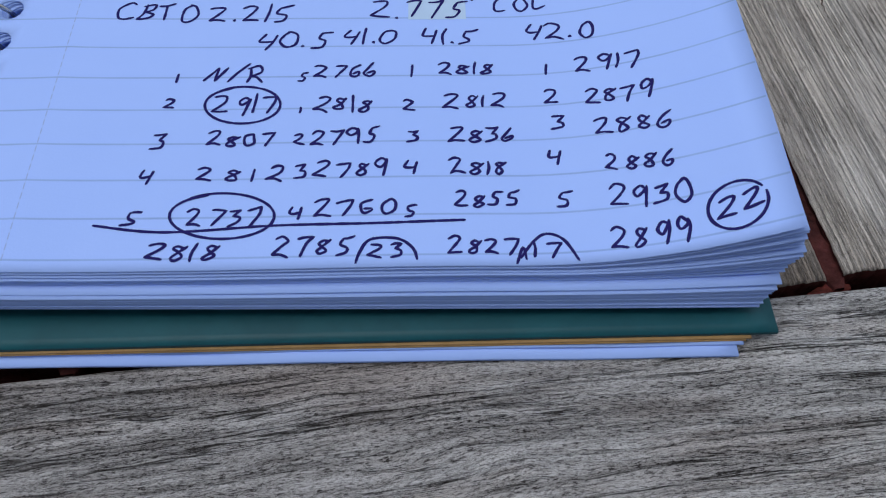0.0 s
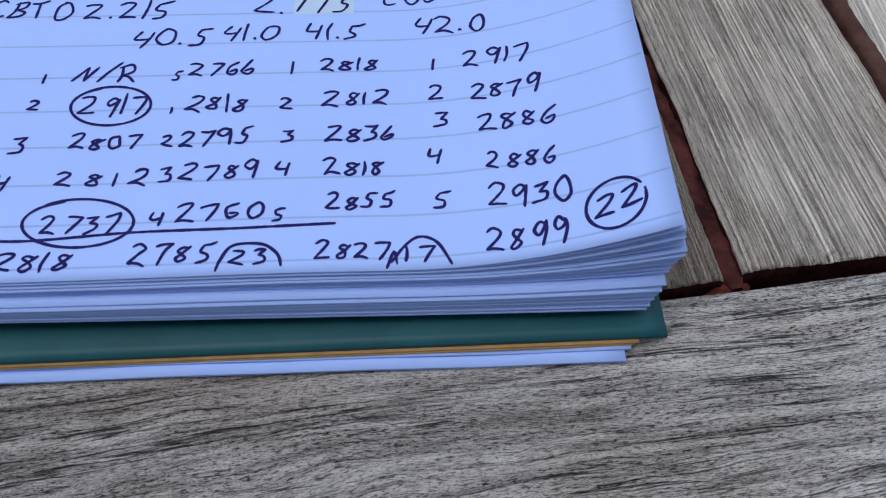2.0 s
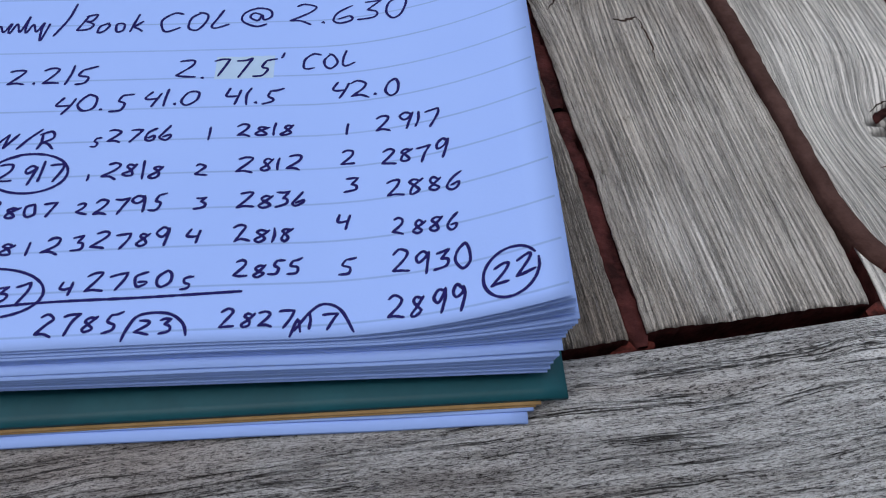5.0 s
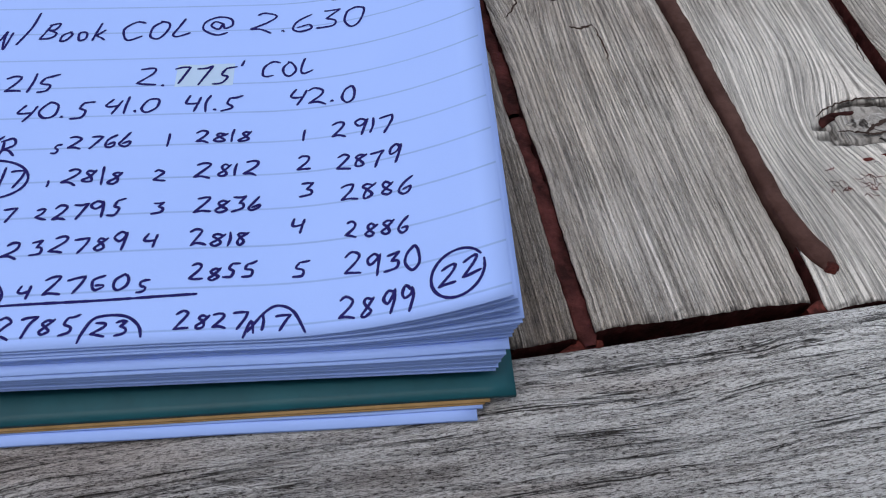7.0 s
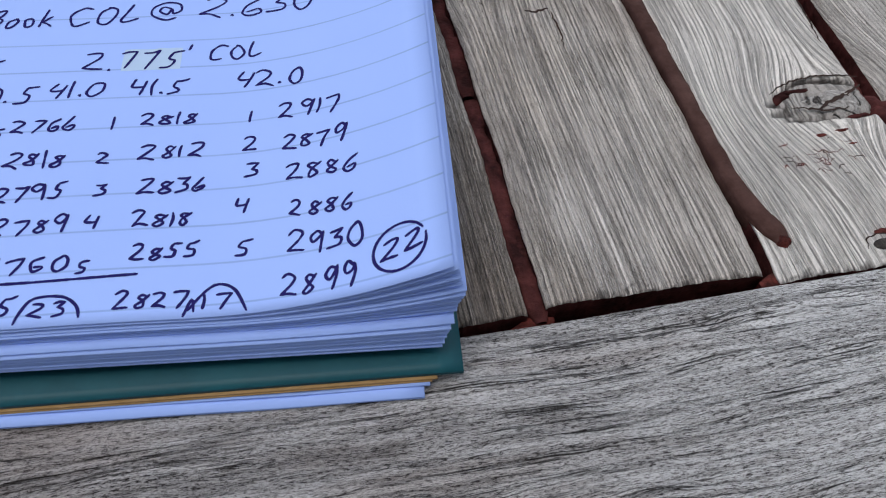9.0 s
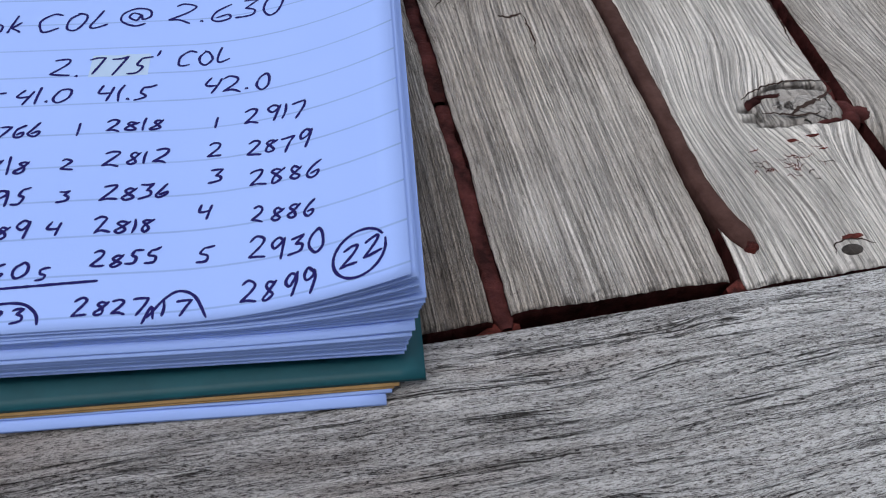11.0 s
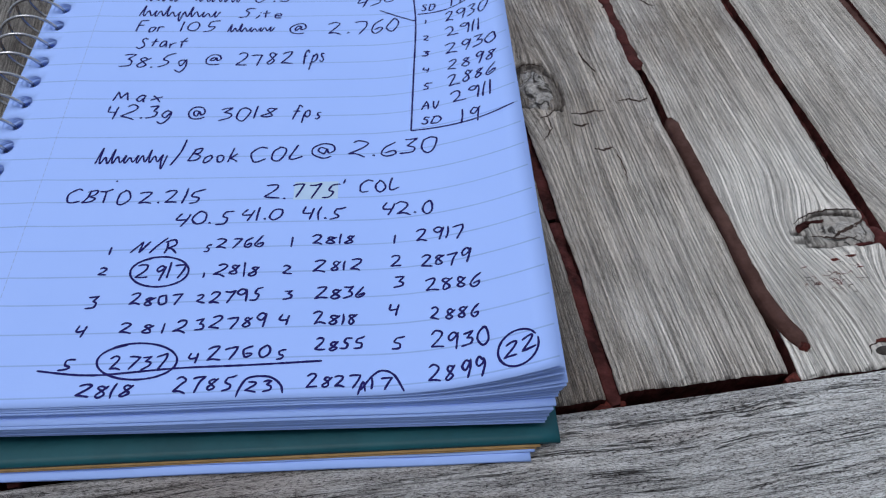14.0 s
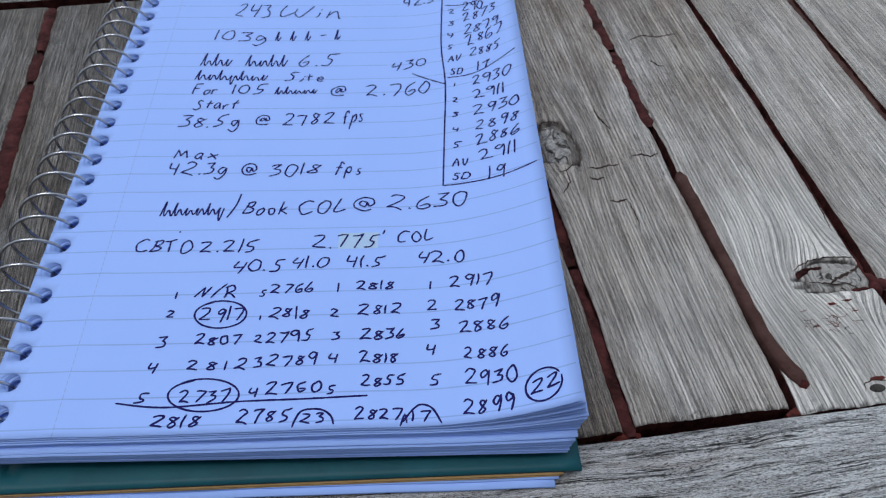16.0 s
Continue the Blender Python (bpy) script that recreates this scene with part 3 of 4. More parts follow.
# bearers below the slats, and the ground beneath them
bearer = bpy.data.meshes.new("bearer")
bm = bmesh.new()
bmesh.ops.create_cube(bm, size=1.0, matrix=Matrix.Diagonal((0.46, 0.05, 0.02, 1)))
bmesh.ops.bevel(bm, geom=bm.edges[:], offset=0.002, segments=2, affect="EDGES")
bm.to_mesh(bearer)
bm.free()
# bearers are near-black: the shade under the slats is in their colour
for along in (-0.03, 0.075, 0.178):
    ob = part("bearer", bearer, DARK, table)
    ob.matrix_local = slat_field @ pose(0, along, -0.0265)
ground = bpy.data.meshes.new("ground")
bm = bmesh.new()
bmesh.ops.create_grid(bm, x_segments=8, y_segments=8, size=400.0)
bm.to_mesh(ground)
bm.free()
tagged(part("ground", ground, SOIL), "plain grey paving below the table", "ground", kind="structure").location = (0, 0, -0.0365)


# unseen plain wall, added behind the camera to darken front-facing sides
sky_blocker = bpy.data.meshes.new("wall_south")
bm = bmesh.new()
bmesh.ops.create_cube(bm, size=1.0, matrix=Matrix.Translation((0, -0.85, 1.26)) @ Matrix.Diagonal((7.0, 0.2, 2.6, 1)))
bmesh.ops.bevel(bm, geom=bm.edges[:], offset=0.01, segments=2, affect="EDGES")
bm.to_mesh(sky_blocker)
bm.free()
tagged(part("wall_south", sky_blocker, RENDERED), "plain grey unseen wall, added to block sky light from the front", "wall", kind="structure")


# ---- the spiral notebook ----
WIDE, TALL = 128.6, 203.0
HOLE_X, HOLE_Y, HOLE_STEP, HOLE_R, HOLES = 3.6, 5.8, 8.1, 2.45, 24
LEAVES = 18
notebook = tagged(new("spiral_notebook"), "spiral notebook with handwritten ruled page and green cover on table", "notebook")
notebook.matrix_world = pose(-0.1425, -0.0324, 0, 0, 0, 0.75)


def lift(x, y):
    """How far the page in use bends up towards its free edge."""
    s = max(0.0, x - 90.5)
    return 8.0 * (s / 34.0) ** 2


def page_height(x, y):
    kink = 0.35 * math.exp(-abs(x - 16.8 + 0.017 * y) / 4.0)
    bump = 0.7 * math.exp(-((x - 78.0) / 24.0) ** 2 - y / 30.0)
    return 11.3 + kink + bump + lift(x, y) + 0.35 * wave(x * 0.022, y * 0.03, 5.0) * min(1.0, y / 20.0)


def flat_sheet():
    """The plan of one sheet: vertices and faces, with a row of punched holes along the bound side."""
    verts, faces, index = [], [], {}

    def vert(x, y):
        key = (round(x, 3), round(y, 3))
        if key not in index:
            index[key] = len(verts)
            verts.append(key)
        return index[key]

    strip, cell = 7.2, HOLE_STEP
    y0 = HOLE_Y - cell / 2
    ys = [0.0] + [y0 + cell * h / 4 for h in range(4 * HOLES + 1)] + [TALL]
    for h in range(HOLES):
        cy, low = HOLE_Y + cell * h, y0 + cell * h
        square = [(strip, low + cell * i / 4) for i in range(4)] + [(strip * (1 - i / 4), low + cell) for i in range(4)]
        square += [(0.0, low + cell * (1 - i / 4)) for i in range(4)] + [(strip * i / 4, low) for i in range(4)]
        circle = []
        for x, y in square:
            a = math.atan2(y - cy, x - HOLE_X)
            circle.append((HOLE_X + HOLE_R * math.cos(a), cy + HOLE_R * math.sin(a)))
        n = len(square)
        for i in range(n):
            j = (i + 1) % n
            faces.append((vert(*circle[i]), vert(*square[i]), vert(*square[j]), vert(*circle[j])))
    xs = [strip * i / 4 for i in range(5)]
    for a, b in ((0, 1), (len(ys) - 2, len(ys) - 1)):
        faces += [(vert(xs[i], ys[a]), vert(xs[i + 1], ys[a]), vert(xs[i + 1], ys[b]), vert(xs[i], ys[b])) for i in range(4)]
    cols = [strip, 12.0, 14.5, 16.8, 19.5, 25.0] + [25.0 + (WIDE - 25.0) * i / 26 for i in range(1, 27)]
    faces += [(vert(cols[i], ys[j]), vert(cols[i + 1], ys[j]), vert(cols[i + 1], ys[j + 1]), vert(cols[i], ys[j + 1])) for i in range(len(cols) - 1) for j in range(len(ys) - 1)]
    return verts, faces


PLAN, PLAN_FACES = flat_sheet()
EDGE_COUNT = {}
for f in PLAN_FACES:
    for a, b in zip(f, f[1:] + f[:1]):
        EDGE_COUNT[(a, b)] = EDGE_COUNT.get((a, b), 0) + 1
RIM = [(a, b) for a, b in EDGE_COUNT if (b, a) not in EDGE_COUNT]


def sheet(name, height, thick, shift_x, shift_y, turn, material, label="", first_hole=True):
    """One sheet of paper or card as a thin closed shell; height(x, y) is its upper face."""
    n, c, s = len(PLAN), math.cos(radians(turn)), math.sin(radians(turn))
    top = []
    for x, y in PLAN:
        if not first_hole and math.hypot(x - HOLE_X, y - HOLE_Y) < HOLE_R + 0.01:
            x, y = HOLE_X + (x - HOLE_X) * 0.004, HOLE_Y + (y - HOLE_Y) * 0.004
        px, py = x + shift_x, y + shift_y
        top.append(((px * c - py * s) * MM, (px * s + py * c) * MM, height(x, y) * MM))
    verts = top + [(x, y, z - thick * MM) for x, y, z in top]
    faces = PLAN_FACES + [tuple(n + i for i in reversed(f)) for f in PLAN_FACES] + [(b, a, n + a, n + b) for a, b in RIM]
    me = mesh_of(name, verts, faces, False)
    flags = [True] * (2 * len(PLAN_FACES)) + [False] * len(RIM)
    me.polygons.foreach_set("use_smooth", flags)
    add_vectors(me, "sheet", [(x, y, 0.0) for x, y in PLAN] * 2)
    return part(name, me, material, notebook, label)


# tiers of the block, from the cover up: leaves, lower and upper height, front edge, side edge, how far each follows the bend
TIERS = [
    (13, 4.6, 8.0, (-2.2, -2.5), (-1.3, -0.3), (0.0, 0.12)),
    (1, 8.05, 8.3, (-1.9, -1.9), (0.3, 0.3), (0.17, 0.17)),
    (7, 8.4, 10.3, (-0.1, -0.2), (0.9, 1.9), (0.22, 0.55)),
    (5, 10.35, 11.15, (0.45, 0.3), (1.5, 0.6), (0.62, 0.94)),
]
rng = random.Random(4)
for count, bottom, crown, front, side, follow in TIERS:
    pitch = (crown - bottom) / count
    for i in range(count):
        f = i / max(1, count - 1)
        top = bottom + pitch * (i + 1)
        level = (top - 3.2) / 8.1
        rise = follow[0] + (follow[1] - follow[0]) * f
        wav, phase = 0.03 + 0.05 * rng.random(), rng.random() * 6.3

        def leaf_height(x, y, top=top, level=level, rise=rise, wav=wav, phase=phase):
            own = page_height(x, y) - 11.3 - lift(x, y)
            held = 1.6 * (1 - level) * math.exp(-((x / 62.0) ** 2))
            return top + held + own * level + lift(x, y) * rise + wav * math.sin(x * 0.045 + phase)

        sheet("leaf", leaf_height, pitch * rng.choice((0.8, 0.9, 0.95)), side[0] + (side[1] - side[0]) * f + rng.uniform(-0.18, 0.18), front[0] + (front[1] - front[0]) * f + rng.choice((-0.2, -0.05, 0.05, 0.22)), -0.4 * max(0.0, 1 - 2.2 * level) + rng.uniform(-0.03, 0.03), BLANK)
page = sheet("page", page_height, 0.1, 0.0, 0.5, 0.0, PAGE, "ruled white page covered in blue-black handwriting")

sheet("back_cover", lambda x, y: 2.7 + 0.15 * math.sin(x * 0.03), 0.7, 1.6, -7.7, 0.7, GREEN, "smooth dark green plastic cover", False)
sheet("divider", lambda x, y: 1.95 + 0.1 * math.sin(x * 0.03), 0.2, -2.4, -8.0, 0.6, CARD, "ochre card")
sheet("divider", lambda x, y: 1.6 + 0.1 * math.sin(x * 0.03), 0.15, -3.2, -8.1, 0.55, CARD, "ochre card")
for i in range(5):
    forward = -7.9 if i < 2 else -9.5
    sheet("leaf", lambda x, y, i=i: 1.3 - 0.18 * i + 0.16 * math.sin(x * 0.09 + 1.0) + 0.1 * math.sin(x * 0.21 + 0.4 * i), 0.11, -4.4 + (0.9 if i < 2 else 0.0) + rng.uniform(-0.15, 0.15), forward + rng.uniform(-0.06, 0.06), 0.2, BLANK)


def coil():
    """One spring of round wire through every hole."""
    radius, centre_x, centre_z, wire = 7.9, HOLE_X - 7.0, 8.3, 0.42
    turns, per, sides = HOLES - 1, 40, 8
    verts, faces = [], []
    for i in range(turns * per + 1):
        a = 2 * math.pi * i / per
        p = Vector((centre_x + radius * math.cos(a + 0.3), HOLE_Y + HOLE_STEP * (turns - i / per), centre_z + radius * math.sin(a + 0.3)))
        out = Vector((math.cos(a + 0.3), 0, math.sin(a + 0.3)))
        along = Vector((-math.sin(a + 0.3) * radius, -HOLE_STEP / (2 * math.pi), math.cos(a + 0.3) * radius)).normalized()
        side = along.cross(out)
        for s in range(sides):
            b = 2 * math.pi * s / sides
            verts.append((p + (out * math.cos(b) + side * math.sin(b)) * wire) * MM)
    faces += [(i * sides + s, i * sides + (s + 1) % sides, (i + 1) * sides + (s + 1) % sides, (i + 1) * sides + s) for i in range(turns * per) for s in range(sides)]
    faces += [tuple(range(sides)), tuple(range(len(verts) - 1, len(verts) - 1 - sides, -1))]
    return mesh_of("coil", verts, faces)


part("coil", coil(), STEEL, notebook, "bright steel spiral wire")

# ---- handwriting ----
INK_LIFT = 0.045
NIB = 0.47
LETTERS = {}


def on_page(x, y, above=0.0):
    return (x * MM, y * MM, (page_height(x, y) + INK_LIFT + above) * MM)


def letter(ch, wide, *pulls):
    """A character as this hand draws it: pulls of the pen inside a box of that width and height 1."""
    LETTERS[ch] = (wide, pulls)


letter("0", 0.54, [(0.36, 1.0), (0.1, 0.8), (0.02, 0.3), (0.24, 0.0), (0.5, 0.24), (0.53, 0.75), (0.36, 1.0), (0.22, 0.93)])
letter("1", 0.08, [(0.05, 1.0), (0.03, 0.5), (0.0, 0.0)])
letter("2", 0.68, [(0.03, 0.86), (0.28, 1.0), (0.54, 0.9), (0.44, 0.58), (0.04, 0.06)], [(0.04, 0.06), (0.34, 0.08), (0.68, 0.0)])
letter("3", 0.5, [(0.03, 0.93), (0.26, 0.97), (0.5, 0.99)], [(0.5, 0.99), (0.22, 0.58)], [(0.22, 0.58), (0.47, 0.46), (0.44, 0.14), (0.0, 0.0)])
letter("4", 0.52, [(0.1, 0.98), (0.01, 0.54), (0.2, 0.46), (0.48, 0.52)], [(0.52, 0.92), (0.46, 0.5), (0.36, -0.06)])
letter("5", 0.62, [(0.62, 1.04), (0.4, 0.96), (0.2, 0.9)], [(0.2, 0.9), (0.14, 0.56), (0.42, 0.42), (0.36, 0.1), (0.0, 0.0)])
letter("6", 0.5, [(0.4, 1.0), (0.1, 0.62), (0.02, 0.22), (0.22, 0.0), (0.48, 0.2), (0.42, 0.42), (0.16, 0.28)])
letter("7", 0.56, [(0.0, 0.88), (0.24, 0.94), (0.56, 0.98)], [(0.56, 0.98), (0.46, 0.6), (0.24, -0.04)])
letter("8", 0.54, [(0.46, 0.88), (0.24, 0.97), (0.1, 0.78), (0.28, 0.54), (0.44, 0.22), (0.24, 0.0), (0.05, 0.16), (0.24, 0.5), (0.54, 0.96)])
letter("9", 0.52, [(0.46, 0.86), (0.24, 1.0), (0.02, 0.76), (0.18, 0.52), (0.4, 0.68), (0.5, 0.96)], [(0.5, 0.96), (0.5, 0.6), (0.42, -0.06)])
letter(".", 0.08, [(0.0, 0.05), (0.05, 0.09), (0.08, 0.03)])
letter("'", 0.1, [(0.1, 1.2), (0.08, 1.0), (0.06, 0.9)])
letter("/", 0.5, [(0.5, 1.1), (0.25, 0.5), (0.0, -0.1)])
letter("@", 0.95, [(0.64, 0.62), (0.42, 0.7), (0.3, 0.42), (0.46, 0.3), (0.62, 0.62), (0.66, 0.34), (0.88, 0.5), (0.78, 0.9), (0.4, 1.0), (0.06, 0.66), (0.14, 0.16), (0.5, 0.0), (0.84, 0.08)])
letter("A", 0.6, [(0.0, 0.0), (0.18, 0.5), (0.34, 1.0)], [(0.34, 1.0), (0.46, 0.5), (0.58, 0.0)], [(0.1, 0.36), (0.5, 0.4)])
letter("B", 0.56, [(0.12, 0.98), (0.06, 0.5), (0.0, 0.0)], [(0.02, 0.9), (0.4, 1.0), (0.42, 0.7), (0.12, 0.54)], [(0.12, 0.54), (0.54, 0.4), (0.44, 0.08), (0.0, 0.0)])
letter("C", 0.66, [(0.66, 0.9), (0.36, 1.0), (0.06, 0.64), (0.1, 0.14), (0.36, 0.0), (0.64, 0.12)])
letter("D", 0.6, [(0.1, 0.95), (0.05, 0.5), (0.0, 0.0)], [(0.0, 0.92), (0.44, 0.9), (0.6, 0.52), (0.4, 0.1), (0.0, 0.0)])
letter("F", 0.6, [(0.12, 1.0), (0.06, 0.5), (0.0, -0.05)], [(0.1, 0.98), (0.6, 1.04)], [(0.06, 0.52), (0.4, 0.56)])
letter("L", 0.58, [(0.16, 1.0), (0.06, 0.5), (0.02, 0.08), (0.2, 0.0), (0.58, 0.1)])
letter("M", 0.76, [(0.0, 0.0), (0.16, 0.96)], [(0.16, 0.96), (0.32, 0.3)], [(0.32, 0.3), (0.58, 0.96)], [(0.58, 0.96), (0.76, 0.0)])
letter("N", 0.72, [(0.0, 0.0), (0.26, 0.86)], [(0.26, 0.86), (0.4, 0.1)], [(0.4, 0.1), (0.72, 1.0)])
letter("O", 0.62, [(0.34, 0.96), (0.06, 0.64), (0.1, 0.1), (0.4, 0.0), (0.62, 0.4), (0.52, 0.84), (0.26, 0.98)])
letter("R", 0.66, [(0.14, 0.92), (0.08, 0.5), (0.0, 0.0)], [(0.04, 0.88), (0.52, 1.0), (0.54, 0.66), (0.1, 0.48)], [(0.1, 0.48), (0.36, 0.3), (0.64, -0.04)])
letter("S", 0.6, [(0.6, 0.94), (0.32, 1.0), (0.14, 0.74), (0.4, 0.5), (0.44, 0.14), (0.18, 0.0), (0.0, 0.12)])
letter("T", 0.66, [(0.0, 0.92), (0.32, 0.96), (0.66, 1.02)], [(0.34, 0.96), (0.28, 0.5), (0.24, 0.0)])
letter("V", 0.52, [(0.0, 1.0), (0.08, 0.4), (0.2, 0.0), (0.4, 0.4), (0.52, 0.96)])
letter("W", 1.0, [(0.08, 0.9), (0.0, 0.4), (0.16, 0.0), (0.44, 0.3), (0.5, 0.7)], [(0.5, 0.7), (0.48, 0.2), (0.66, 0.02), (0.9, 0.4), (1.0, 0.9)])
letter("a", 0.42, [(0.4, 0.5), (0.16, 0.56), (0.02, 0.24), (0.14, 0.02), (0.34, 0.3)], [(0.4, 0.52), (0.36, 0.2), (0.42, 0.0)])
letter("e", 0.4, [(0.04, 0.28), (0.34, 0.36), (0.26, 0.56), (0.04, 0.36), (0.1, 0.04), (0.4, 0.08)])
letter("f", 0.5, [(0.5, 0.84), (0.34, 1.0), (0.2, 0.7), (0.08, -0.1)], [(0.0, 0.5), (0.36, 0.56)])
letter("g", 0.5, [(0.44, 0.5), (0.18, 0.58), (0.04, 0.26), (0.2, 0.06), (0.44, 0.46)], [(0.46, 0.54), (0.44, 0.0), (0.26, -0.42), (0.02, -0.28)])
letter("i", 0.14, [(0.08, 0.42), (0.04, 0.2), (0.0, 0.0)], [(0.14, 0.62), (0.15, 0.68)])
letter("k", 0.5, [(0.14, 1.0), (0.06, 0.5), (0.0, 0.0)], [(0.46, 0.58), (0.08, 0.26)], [(0.08, 0.26), (0.28, 0.14), (0.5, 0.0)])
letter("n", 0.5, [(0.06, 0.5), (0.0, 0.0)], [(0.02, 0.24), (0.24, 0.52), (0.36, 0.3), (0.42, 0.04), (0.5, 0.06)])
letter("o", 0.42, [(0.26, 0.54), (0.04, 0.36), (0.1, 0.02), (0.34, 0.1), (0.4, 0.42), (0.2, 0.54)])
letter("p", 0.46, [(0.1, 0.56), (0.06, 0.0), (0.0, -0.46)], [(0.08, 0.42), (0.34, 0.6), (0.44, 0.3), (0.26, 0.06), (0.06, 0.16)])
letter("r", 0.4, [(0.06, 0.5), (0.0, 0.0)], [(0.02, 0.26), (0.2, 0.5), (0.4, 0.5)])
letter("s", 0.36, [(0.36, 0.5), (0.14, 0.54), (0.12, 0.34), (0.3, 0.18), (0.16, 0.0), (0.0, 0.06)])
letter("t", 0.4, [(0.22, 0.9), (0.14, 0.4), (0.12, 0.04)], [(0.0, 0.52), (0.4, 0.58)])
letter("x", 0.46, [(0.04, 0.5), (0.24, 0.24), (0.46, 0.0)], [(0.44, 0.52), (0.22, 0.24), (0.0, 0.0)])


def smoothed(points, step=0.22):
    """A flowing line through the points."""
    pts = [Vector(p) for p in points]
    path = []
    for i in range(len(pts) - 1):
        p0, p1, p2, p3 = pts[max(0, i - 1)], pts[i], pts[i + 1], pts[min(len(pts) - 1, i + 2)]
        n = max(2, int((p2 - p1).length / step))
        for j in range(n):
            t = j / n
            path.append(0.5 * (2 * p1 + (p2 - p0) * t + (2 * p0 - 5 * p1 + 4 * p2 - p3) * t * t + (3 * p1 - p0 - 3 * p2 + p3) * t ** 3))
    path.append(pts[-1])
    return path


def inked(path, width, verts, faces, above=0.0):
    """Lay a line of ink along a path: blunt rounded ends, wider where the pen slows or turns."""
    start, count = len(verts), len(path)
    for i, p in enumerate(path):
        a, b = path[max(0, i - 1)], path[min(count - 1, i + 1)]
        t = (b - a).normalized()
        end = min(i, count - 1 - i)
        blunt = (0.55, 0.92)[end] if end < 2 else 1.0
        half = width * 0.5 * blunt * (1 + 0.28 * wave(p.x * 0.8, p.y * 0.8, 7.0) + 0.14 * wave(p.x * 3.0, p.y * 3.0, 2.0))
        if i == 0:
            p = p - t * width * 0.3
        elif i == count - 1:
            p = p + t * width * 0.3
        side = Vector((-t.y, t.x)) * half
        verts += [on_page(*(p - side), above), on_page(*(p + side), above)]
    faces += [(start + 2 * i, start + 2 * i + 2, start + 2 * i + 3, start + 2 * i + 1) for i in range(count - 1)]


def write(text, x0, y0, x1, y1, high):
    """Characters drawn pull by pull between two ends of a base line, each a little off."""
    rng = random.Random(text + str(x0))
    run, rise = x1 - x0, y1 - y0
    natural, gaps = sum(LETTERS[ch][0] for ch in text), len(text) - 1
    lean = 0.10 if len(text) > 1 else 0.03
    scale = min((run - lean * high * 0.5) / (natural + 0.26 * gaps), 1.3 * high) if natural > 0.15 else high
    space = (run - lean * high * 0.5 - natural * scale) / max(1, gaps)
    verts, faces, x, layer = [], [], 0.0, 0
    for ch in text:
        wide, pulls = LETTERS[ch]
        turn, slant, seed = rng.uniform(-0.13, 0.1), lean + rng.uniform(-0.1, 0.1), rng.uniform(0, 90)
        if ch == "1":
            turn, slant = turn * 0.3, 0.06
        tall, hop = high * rng.uniform(0.84, 1.06) * (0.84 if ch == "8" else 1.0), rng.uniform(-0.07, 0.08) * high
        for pull in pulls:
            points = []
            for gx, gy in pull:
                gx += 0.13 * wave(gx * 2.2, gy * 2.2, seed)
                gy += 0.14 * wave(gx * 2.2, gy * 2.2, seed + 30)
                lx, ly = (gx - wide / 2) * scale, gy * tall
                lx += slant * ly - turn * (ly - tall / 2)
                px = x + wide / 2 * scale + lx
                points.append((x0 + px, y0 + rise * px / max(run, 0.1) + hop + ly + turn * (gx - wide / 2) * scale))
            inked(smoothed(points), NIB, verts, faces, 0.003 * layer)
            layer += 1
        x += wide * scale + space
    part("handwriting", mesh_of("handwriting", verts, faces, False), INK, page)


def stroke(points, width=NIB):
    """One pull of the pen through a few points."""
    verts, faces = [], []
    inked(smoothed(points, 0.5), width, verts, faces, 0.012)
    part("pen_stroke", mesh_of("pen_stroke", verts, faces, False), INK, page)


def ring(cx, cy, rx, ry, start=1.9, turn=6.6, lean=0.0):
    pts = []
    for i in range(19):
        a = start + turn * i / 18
        r = 1 + 0.05 * math.sin(2.1 * a + cx) + 0.05 * i / 18
        x, y = rx * r * math.cos(a), ry * r * math.sin(a)
        pts.append((cx + x + lean * y, cy + y + lean * 0.5 * x))
    stroke(pts)


def scribble(x0, y0, x1, y1, high, shape):
    """A word that is not spelt out: one wavering pen line with its tall, low and hanging places (t, m, g)."""
    rng = random.Random(str(x0))
    step, runs, points = (x1 - x0) / len(shape), [], []
    for i, sign in enumerate(shape + " "):
        x, y = x0 + step * i, y0 + (y1 - y0) * i / len(shape)
        if sign in " -":
            runs += [points] if points else []
            points = []
            if sign == "-":
                runs.append([(x, y + 0.46 * high), (x + 0.8 * step, y + 0.5 * high)])
            continue
        top = high * {"t": 0.98, "m": 0.5, "g": 0.5}[sign] * rng.uniform(0.85, 1.05)
        points += [(x + 0.02 * step, y + rng.uniform(0.0, 0.06) * high), (x + 0.36 * step, y + top), (x + 0.3 * step, y + 0.3 * top), (x + 0.42 * step, y - (0.42 * high if sign == "g" else 0.0))]
        points += [(x + 0.72 * step, y + rng.uniform(0.3, 0.5) * high)]
    verts, faces = [], []
    for layer, run in enumerate(runs):
        inked(smoothed(run), NIB * 0.95, verts, faces, 0.003 * layer)
    part("handwriting", mesh_of("handwriting", verts, faces, False), INK, page)


write("243", 33.5, 159.8, 45.8, 159.2, 7.9)
write("Win", 49.1, 159.2, 70.9, 158.5, 7.9)
write("103g", 28.9, 145.6, 45.9, 144.4, 6.0)
scribble(49.0, 145.0, 71.3, 145.6, 6.0, "t t t - t")
scribble(26.5, 131.2, 55.2, 130.7, 6.8, "ttm tmtt")
write("6.5", 58.0, 130.0, 70.1, 131.0, 6.2)
scribble(26.0, 123.8, 49.6, 123.3, 5.3, "tmtgtmm")
write("Site", 54.5, 122.7, 66.6, 123.0, 4.7)
write("For", 26.3, 116.6, 34.2, 116.5, 4.8)
write("105", 38.5, 116.4, 48.9, 116.8, 4.9)
